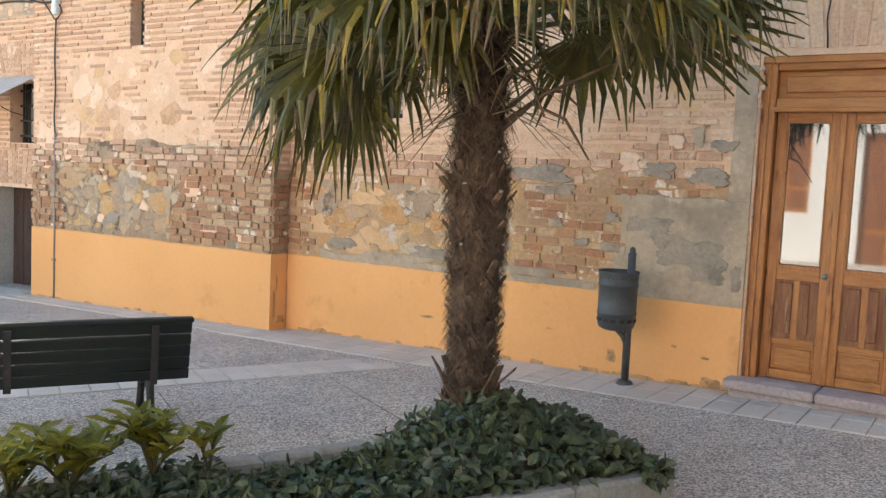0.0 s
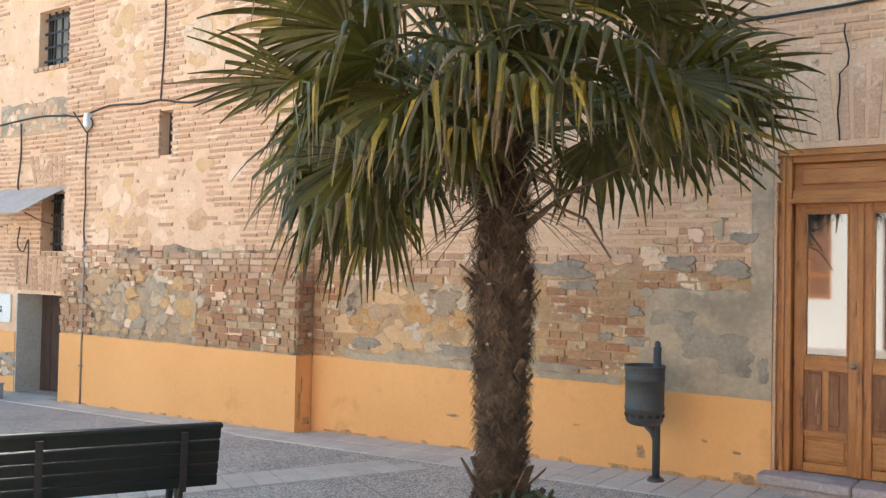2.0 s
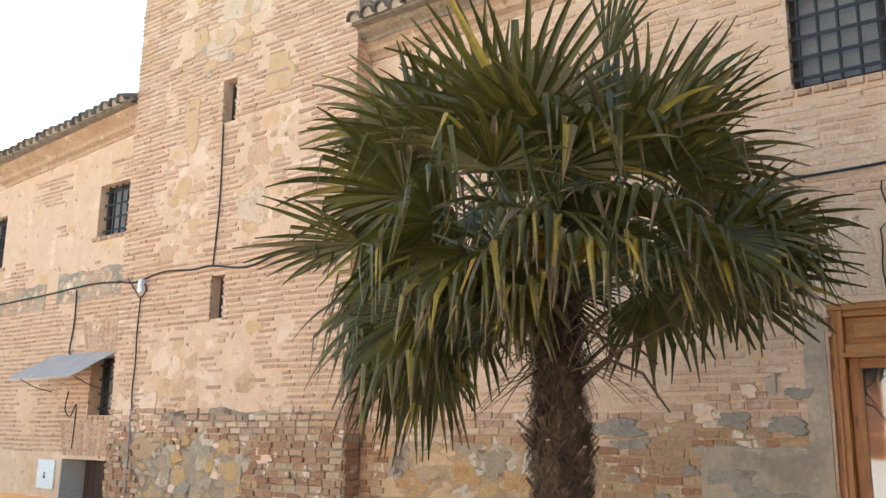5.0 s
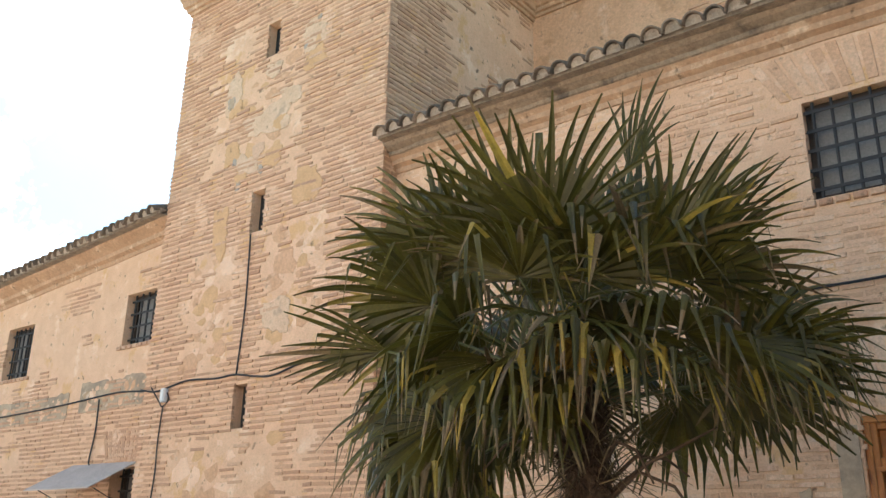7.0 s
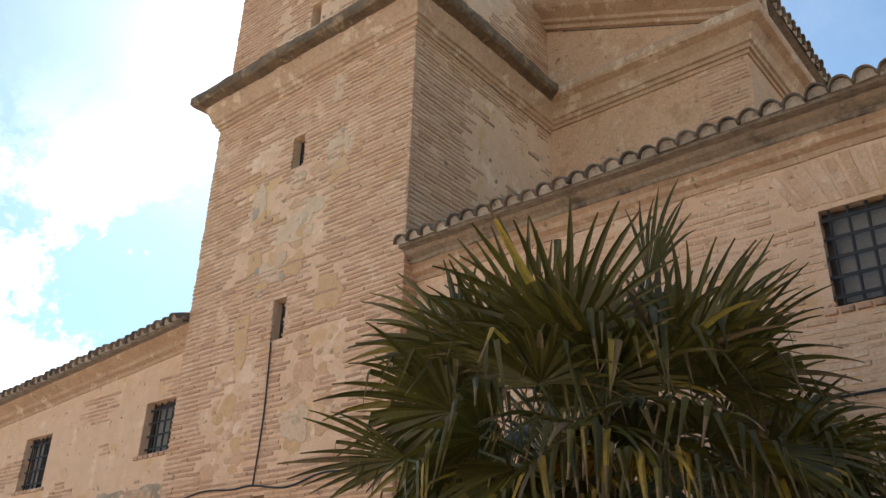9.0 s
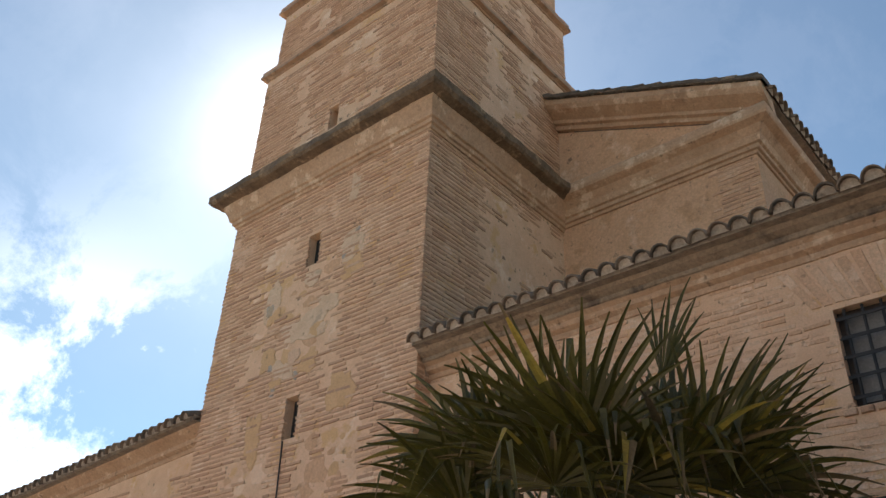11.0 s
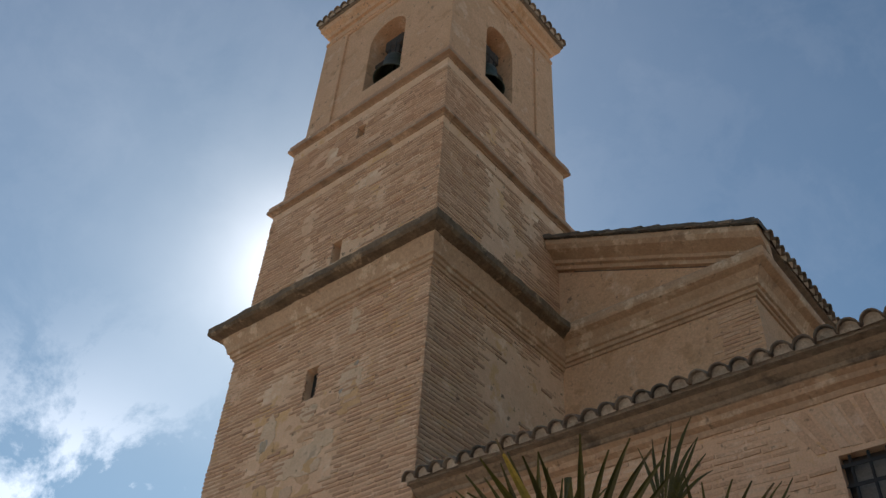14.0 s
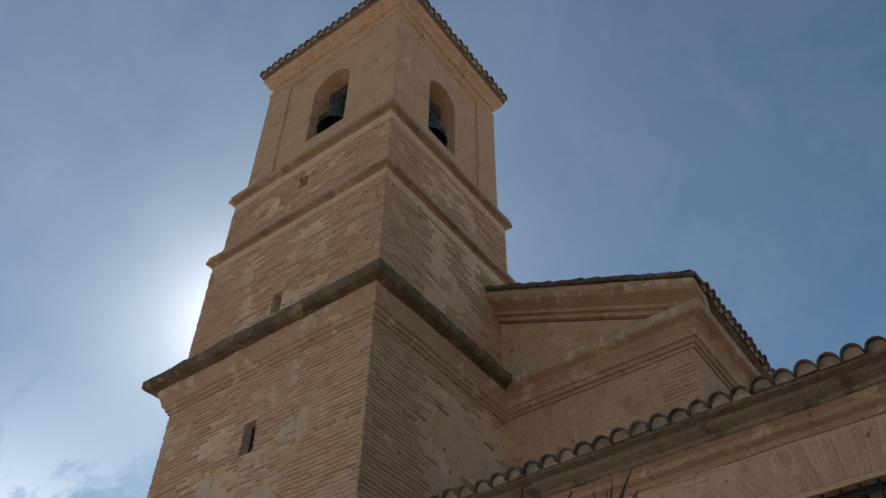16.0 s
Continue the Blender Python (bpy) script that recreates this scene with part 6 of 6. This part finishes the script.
def frond(az, el, stalk, size, droop, age, seed, wide, face):
    """A fan leaf: arching stalk, then a pleated fan of narrow segments whose tips hang."""
    q = random.Random(seed)
    start = axis(2.55 - 0.35 * (1 - max(0, min(1, (el + 40) / 130)))) + Vector((math.cos(az), math.sin(az), 0)) * 0.05
    el += q.uniform(-11, 11) if wide > 60 else 0
    d = Vector((math.cos(az) * math.cos(el * 0.01745), math.sin(az) * math.cos(el * 0.01745), math.sin(el * 0.01745)))
    flat = Vector((math.cos(az), math.sin(az), 0))
    pts, p, steps = [start], start.copy(), 8
    for k in range(steps):
        d = (d + Vector((0, 0, -0.026 * droop * (k + 1) / steps * 2)) + flat * 0.01).normalized()
        p = p + d * stalk / steps
        pts.append(p.copy())
    st = Shape().tube(pts, [0.017 - 0.010 * k / steps for k in range(steps + 1)], 6)
    # blade frame
    fwd = (d + Vector((0, 0, -q.uniform(0.18, 0.50) * droop))).normalized()
    side = Vector((-math.sin(az), math.cos(az), 0))
    side = (side + Vector((0, 0, q.uniform(-0.5, 0.5)))).normalized()
    # many leaves twist on their stalks towards the open square
    facing = OPEN_SIDE.cross(fwd).normalized()
    side = side.lerp(facing if facing.dot(side) > 0 else -facing, face)
    side = (side - fwd * side.dot(fwd)).normalized()
    nrm = side.cross(fwd)
    if nrm.z < 0 and el > -60:
        nrm, side = -nrm, -side
    spread = radians(wide)
    n_seg = max(9, round(math.degrees(spread) / 3.5))
    blade, mats = Shape(), []
    dry_edge = q.random() < 0.3 + age
    fused = q.uniform(0.44, 0.54)
    for i in range(n_seg):
        f = (i + 0.5) / n_seg * 2 - 1
        a = f * spread
        da = spread / n_seg
        ln = size * 1.02 * (1.0 - 0.28 * abs(f) ** 2.2) * q.uniform(0.88, 1.06)
        dirn = fwd * math.cos(a) + side * math.sin(a)
        across = side * math.cos(a) - fwd * math.sin(a)
        cup = 0.25 * (1 - 0.5 * age)
        kinked = q.random() < (0.20 if el < 44 else 0.07) + 0.85 * age
        kink = q.uniform(0.46, 0.78)
        base = len(blade.v)
        fr_ = (0.03, 0.2, 0.36, fused, 0.60, 0.70, 0.80, 0.90, 1.0)
        pos, dd, last = p.copy(), (dirn + nrm * cup * abs(f)).normalized(), 0.0
        wmax = max(ln * fused * math.tan(da) * 1.02, 0.0135)
        bent = False
        tw = q.uniform(-0.25, 0.25)
        sway = Vector((q.uniform(-0.25, 0.25), q.uniform(-0.25, 0.25), 0))
        for r in fr_:
            if r > fused:
                if kinked and r > kink and not bent:
                    dd, bent = (dd * q.uniform(0.1, 0.5) + Vector((0, 0, -1)) + sway).normalized(), True
                elif not bent:
                    dd = (dd + Vector((0, 0, -1)) * (0.05 + 0.12 * age) + across * tw * 0.16 + nrm * q.uniform(-0.03, 0.03)).normalized()
            else:
                dd = (dd + Vector((0, 0, -1)) * 0.02 * (1 + 2 * age)).normalized()
            pos = pos + dd * ln * (r - last)
            last = r
            w = wmax * (r / fused if r <= fused else max(0.20, (1 - ((r - fused) / (1 - fused)) ** 2.2) * 0.92)) * (0.78 if bent else 1.0)
            up = across.cross(dd).normalized()
            if up.dot(nrm) < 0:
                up = -up
            lift = (w * 0.55 if i % 2 else -w * 0.55) if r <= fused else w * 0.45
            blade.v += [tuple(pos - across * w), tuple(pos + up * lift), tuple(pos + across * w)]
        mi = 0
        t = q.random()
        if t < 0.03 + 0.17 * age:
            mi = 1
        elif t < 0.035 + 0.23 * age or (dry_edge and abs(f) > 0.9):
            mi = 2
        m_ = len(fr_)
        for k in range(m_ - 1):
            o = base + k * 3
            blade.f += [(o, o + 1, o + 4, o + 3), (o + 1, o + 2, o + 5, o + 4)]
            tip_dry = 2 if (k >= m_ - 3 and age > 0.35 and q.random() < 0.55) or (k >= m_ - 2 and q.random() < 0.2) else (mi if k > 2 else 0)
            mats += [tip_dry, tip_dry]
    me = mesh_of("blade", blade, LEAF_G)
    me.materials.append(LEAF_Y)
    me.materials.append(LEAF_D)
    me.polygons.foreach_set("material_index", mats)
    stalk_ob = part("leaf_stalk", st, PETIOLE, palm, smooth=True)
    part("blade", me, None, stalk_ob)


AZ_RIGHT = math.atan2(0.60, 0.80)        # across the picture's right as seen from the square
OPEN_SIDE = Vector((0.55, -0.80, -0.2)).normalized()
FRONDS = [  # azimuth from that direction, elevation, stalk, size, droop, age, half spread, twist
    # upright young fans at the top
    (-4, 80, 1.25, 0.70, 0.02, 0.0, 22, 0.95), (4, 58, 1.10, 0.80, 0.05, 0.0, 19, 0.9), (-12, 50, 1.02, 0.74, 0.15, 0.0, 20, 0.6), (20, 68, 0.95, 0.72, 0.1, 0.0, 50, 0.8), (-30, 66, 0.80, 0.74, 0.3, 0.05, 70, 0.7),
    (-118, 68, 0.78, 0.86, 0.35, 0.03, 85, 0.7), (-160, 70, 0.85, 0.78, 0.3, 0.0, 62, 0.8), (120, 74, 0.95, 0.74, 0.2, 0.0, 50, 0.8), (150, 64, 0.98, 0.74, 0.3, 0.0, 60, 0.7), (60, 72, 1.0, 0.74, 0.1, 0.0, 45, 0.9), (90, 58, 0.85, 0.78, 0.3, 0.05, 85, 0.7),
    # the upper ring, tips arching over
    (178, 46, 1.15, 0.68, 0.8, 0.3, 75, 0.7), (165, 54, 0.95, 0.74, 0.6, 0.15, 80, 0.6), (-165, 52, 0.85, 0.78, 0.8, 0.25, 90, 0.5), (-130, 54, 0.72, 0.80, 0.8, 0.4, 100, 0.2), (-92, 58, 0.62, 0.78, 0.8, 0.5, 100, 0.0), (-105, 44, 0.55, 0.76, 0.9, 0.55, 95, 0.2),
    (-60, 56, 0.70, 0.78, 0.8, 0.4, 95, 0.2), (-34, 42, 0.82, 0.76, 0.9, 0.55, 85, 0.3), (-10, 33, 1.0, 0.76, 0.9, 0.55, 80, 0.5), (12, 40, 0.90, 0.76, 0.7, 0.2, 70, 0.7), (35, 34, 0.9, 0.78, 0.8, 0.2, 95, 0.7), (70, 40, 0.8, 0.8, 0.8, 0.2, 110, 0.5), (110, 44, 0.85, 0.8, 0.8, 0.2, 110, 0.5), (140, 42, 0.92, 0.78, 0.9, 0.3, 95, 0.6),
    (80, 24, 0.30, 0.80, 0.5, 0.2, 120, 0.9), (125, 40, 0.40, 0.78, 0.5, 0.2, 115, 0.9), (45, 46, 0.40, 0.78, 0.5, 0.2, 110, 0.9), (75, 36, 0.45, 0.80, 0.6, 0.2, 115, 0.8), (110, 30, 0.40, 0.78, 0.7, 0.3, 115, 0.8), (-95, 72, 0.42, 0.76, 0.6, 0.6, 85, 0.0), (-125, 66, 0.5, 0.74, 0.7, 0.6, 80, 0.2), (-70, 50, 0.42, 0.72, 0.9, 0.75, 80, 0.1),
    # the middle ring
    (186, 16, 1.08, 0.66, 0.4, 0.02, 40, 0.6), (-172, 28, 0.95, 0.76, 1.0, 0.5, 95, 0.6), (-145, 32, 0.82, 0.78, 1.1, 0.65, 105, 0.4), (-118, 34, 0.64, 0.76, 1.2, 0.8, 95, 0.1), (-84, 36, 0.60, 0.74, 1.2, 0.8, 90, 0.1), (-55, 32, 0.74, 0.78, 1.1, 0.65, 105, 0.3),
    (-28, 28, 0.86, 0.70, 0.8, 0.6, 80, 0.4), (-2, 22, 1.22, 0.62, 0.4, 0.1, 30, 0.2), (10, 22, 0.98, 0.76, 0.9, 0.45, 95, 0.6), (40, 22, 0.85, 0.8, 1.0, 0.3, 110, 0.6), (90, 24, 0.7, 0.8, 1.0, 0.3, 115, 0.6), (130, 20, 0.9, 0.8, 1.0, 0.4, 110, 0.6), (160, 26, 0.95, 0.76, 1.0, 0.45, 95, 0.6),
    # the old hanging skirt
    (-142, 4, 0.58, 0.66, 1.2, 0.8, 85, 0.4), (140, 6, 0.60, 0.70, 1.1, 0.5, 95, 0.6), (-120, 2, 0.48, 0.60, 1.2, 0.6, 80, 0.4), (172, -4, 0.62, 0.66, 1.2, 0.8, 90, 0.5), (-8, 14, 1.0, 0.70, 0.8, 0.3, 90, 0.2),
    (-6, 6, 0.82, 0.80, 0.6, 0.05, 112, 0.3), (172, 6, 0.86, 0.72, 1.3, 0.9, 90, 0.5), (192, 0, 0.84, 0.68, 1.4, 0.95, 80, 0.4), (-155, 4, 0.80, 0.70, 1.3, 0.8, 80, 0.3), (-168, 14, 0.84, 0.74, 1.3, 0.9, 90, 0.4),
    (-132, 14, 0.72, 0.70, 1.3, 0.9, 80, 0.2), (-108, 16, 0.50, 0.60, 1.3, 0.95, 60, 0.1), (-62, 16, 0.64, 0.70, 1.3, 0.85, 75, 0.2), (150, -6, 0.80, 0.72, 1.3, 0.6, 100, 0.5),
]
for i, (da, el, stalk, size, droop, age, wide, face) in enumerate(FRONDS):
    frond(AZ_RIGHT + radians(da), el, stalk, size, droop, age, 300 + i, wide, face)
# bare old stalks that hang below the crown
for k, (da, reach, dip) in enumerate(((-35, 0.55, -0.30), (-20, 0.62, 0.16), (8, 0.5, -0.12), (-60, 0.45, -0.25), (165, 0.5, -0.2), (-150, 0.45, -0.1))):
    az = AZ_RIGHT + radians(da)
    out = Vector((math.cos(az), math.sin(az), 0))
    a0 = axis(1.78 + 0.05 * k) + out * 0.08
    part("bare_stalk", Shape().tube([a0, a0 + out * reach * 0.4 + Vector((0, 0, 0.18)), a0 + out * reach * 0.75 + Vector((0, 0, 0.22 + dip * 0.4)), a0 + out * reach + Vector((0, 0, 0.2 + dip))], [0.014, 0.011, 0.009, 0.005], 6), STUB, palm, smooth=True)
# flower sprays and dead strands under the crown
FLOWER = material("yellow_palm_flower", (0.55, 0.33, 0.04), vary=(0.42, 0.27, 0.05), scale=20, island=0.3, bump=0.2)
for k, da in enumerate((-120, -75, -100)):
    s = Shape()
    az = AZ_RIGHT + radians(da)
    base = axis(2.5)
    out = Vector((math.cos(az), math.sin(az), 0))
    for j in range(110):
        f = g3.uniform(0.25, 1)
        a0 = base + out * 0.6 * f + Vector((0, 0, 0.38 * f - 0.36 * f * f))
        tip = a0 + Vector((g3.uniform(-0.1, 0.1), g3.uniform(-0.1, 0.1), g3.uniform(-0.16, 0.02))) + out * 0.06
        s.tube([a0, (a0 + tip) / 2 + Vector((0, 0, 0.02)), tip], [0.004, 0.007, 0.004], 5)
    s.tube([base, base + out * 0.3 + Vector((0, 0, 0.12)), base + out * 0.6 + Vector((0, 0, 0.02))], [0.016, 0.012, 0.006], 6)
    part("flower_spray", s, FLOWER, palm, "hanging yellow flower spray")
s = Shape()
for j in range(200):
    an = g3.uniform(0, 6.283)
    out = Vector((math.cos(an), math.sin(an), 0))
    a0 = axis(g3.uniform(1.85, 2.5)) + out * 0.1
    tip = a0 + out * g3.uniform(0.1, 0.5) + Vector((0, 0, g3.uniform(-0.35, 0.3)))
    s.tube([a0, (a0 + tip) / 2 + Vector((0, 0, g3.uniform(-0.02, 0.08))), tip], [0.004, 0.003, 0.001], 4, False)
part("dry_fibre", s, LEAF_D, palm, "dry strands and old flower stalks", kind="stuff")

# ---- the house across the square, behind the view ----
house = thing("house", "plain whitewashed house across the square", "house", kind="structure", at=pose(0, 0, 0))
HY = -15.0
HWINS = [(-3.1, -1.9, 0.0, 3.1), (-5.3, -4.2, 1.2, 3.3), (0.6, 1.6, 1.0, 2.5), (-3.1, -2.1, 4.3, 5.8), (-5.3, -4.3, 4.3, 5.8), (3.5, 4.5, 4.0, 5.6)]
part("wall", slab((-16, 14), (-0.5, 7.0), HWINS, lambda u, d, z: Vector((u, HY - d, z)), 0.4), WHITEWASH, house)
part("wall", Shape().box(-16, 14, HY - 6.4, HY - 6, -0.5, 7.0).box(-16, -15.6, HY - 6, HY - 0.4, -0.5, 7.0).box(13.6, 14, HY - 6, HY - 0.4, -0.5, 7.0), WHITEWASH, house)
part("roof", Shape().box(-16.3, 14.3, HY - 6.6, HY + 0.3, 7.0, 7.18), TILE, house)
for u0, u1, z0, z1 in HWINS:
    part("shutter", Shape().box(u0, u1, HY - 0.16, HY - 0.1, z0, z1), WOOD_FLAT, house)
    mid_u = (u0 + u1) / 2
    for a, b in ((u0 + 0.09, mid_u - 0.06), (mid_u + 0.06, u1 - 0.09)):
        zs = z0 + (z1 - z0) * 0.28
        part("panel", Shape().box(a, b, HY - 0.1, HY - 0.075, z0 + 0.1, zs - 0.06), WOOD_DARK, house, bevel=0.02)
        part("panel", Shape().box(a, b, HY - 0.1, HY - 0.075, zs + 0.06, z1 - 0.1), WOOD_DARK, house, bevel=0.02)

# Invented block out of view: keeps sky light off the right-hand walls.
side_blocker = thing("house", "unseen brown house added to block sky light on the right", "house", kind="structure")
part("wall", Shape().box(4.2, 11.0, -14.5, -2.2, -0.3, 6.5), BROWN_WALL, side_blocker)
part("roof", Shape().box(3.9, 11.3, -14.8, -1.9, 6.5, 6.7), TILE, side_blocker)
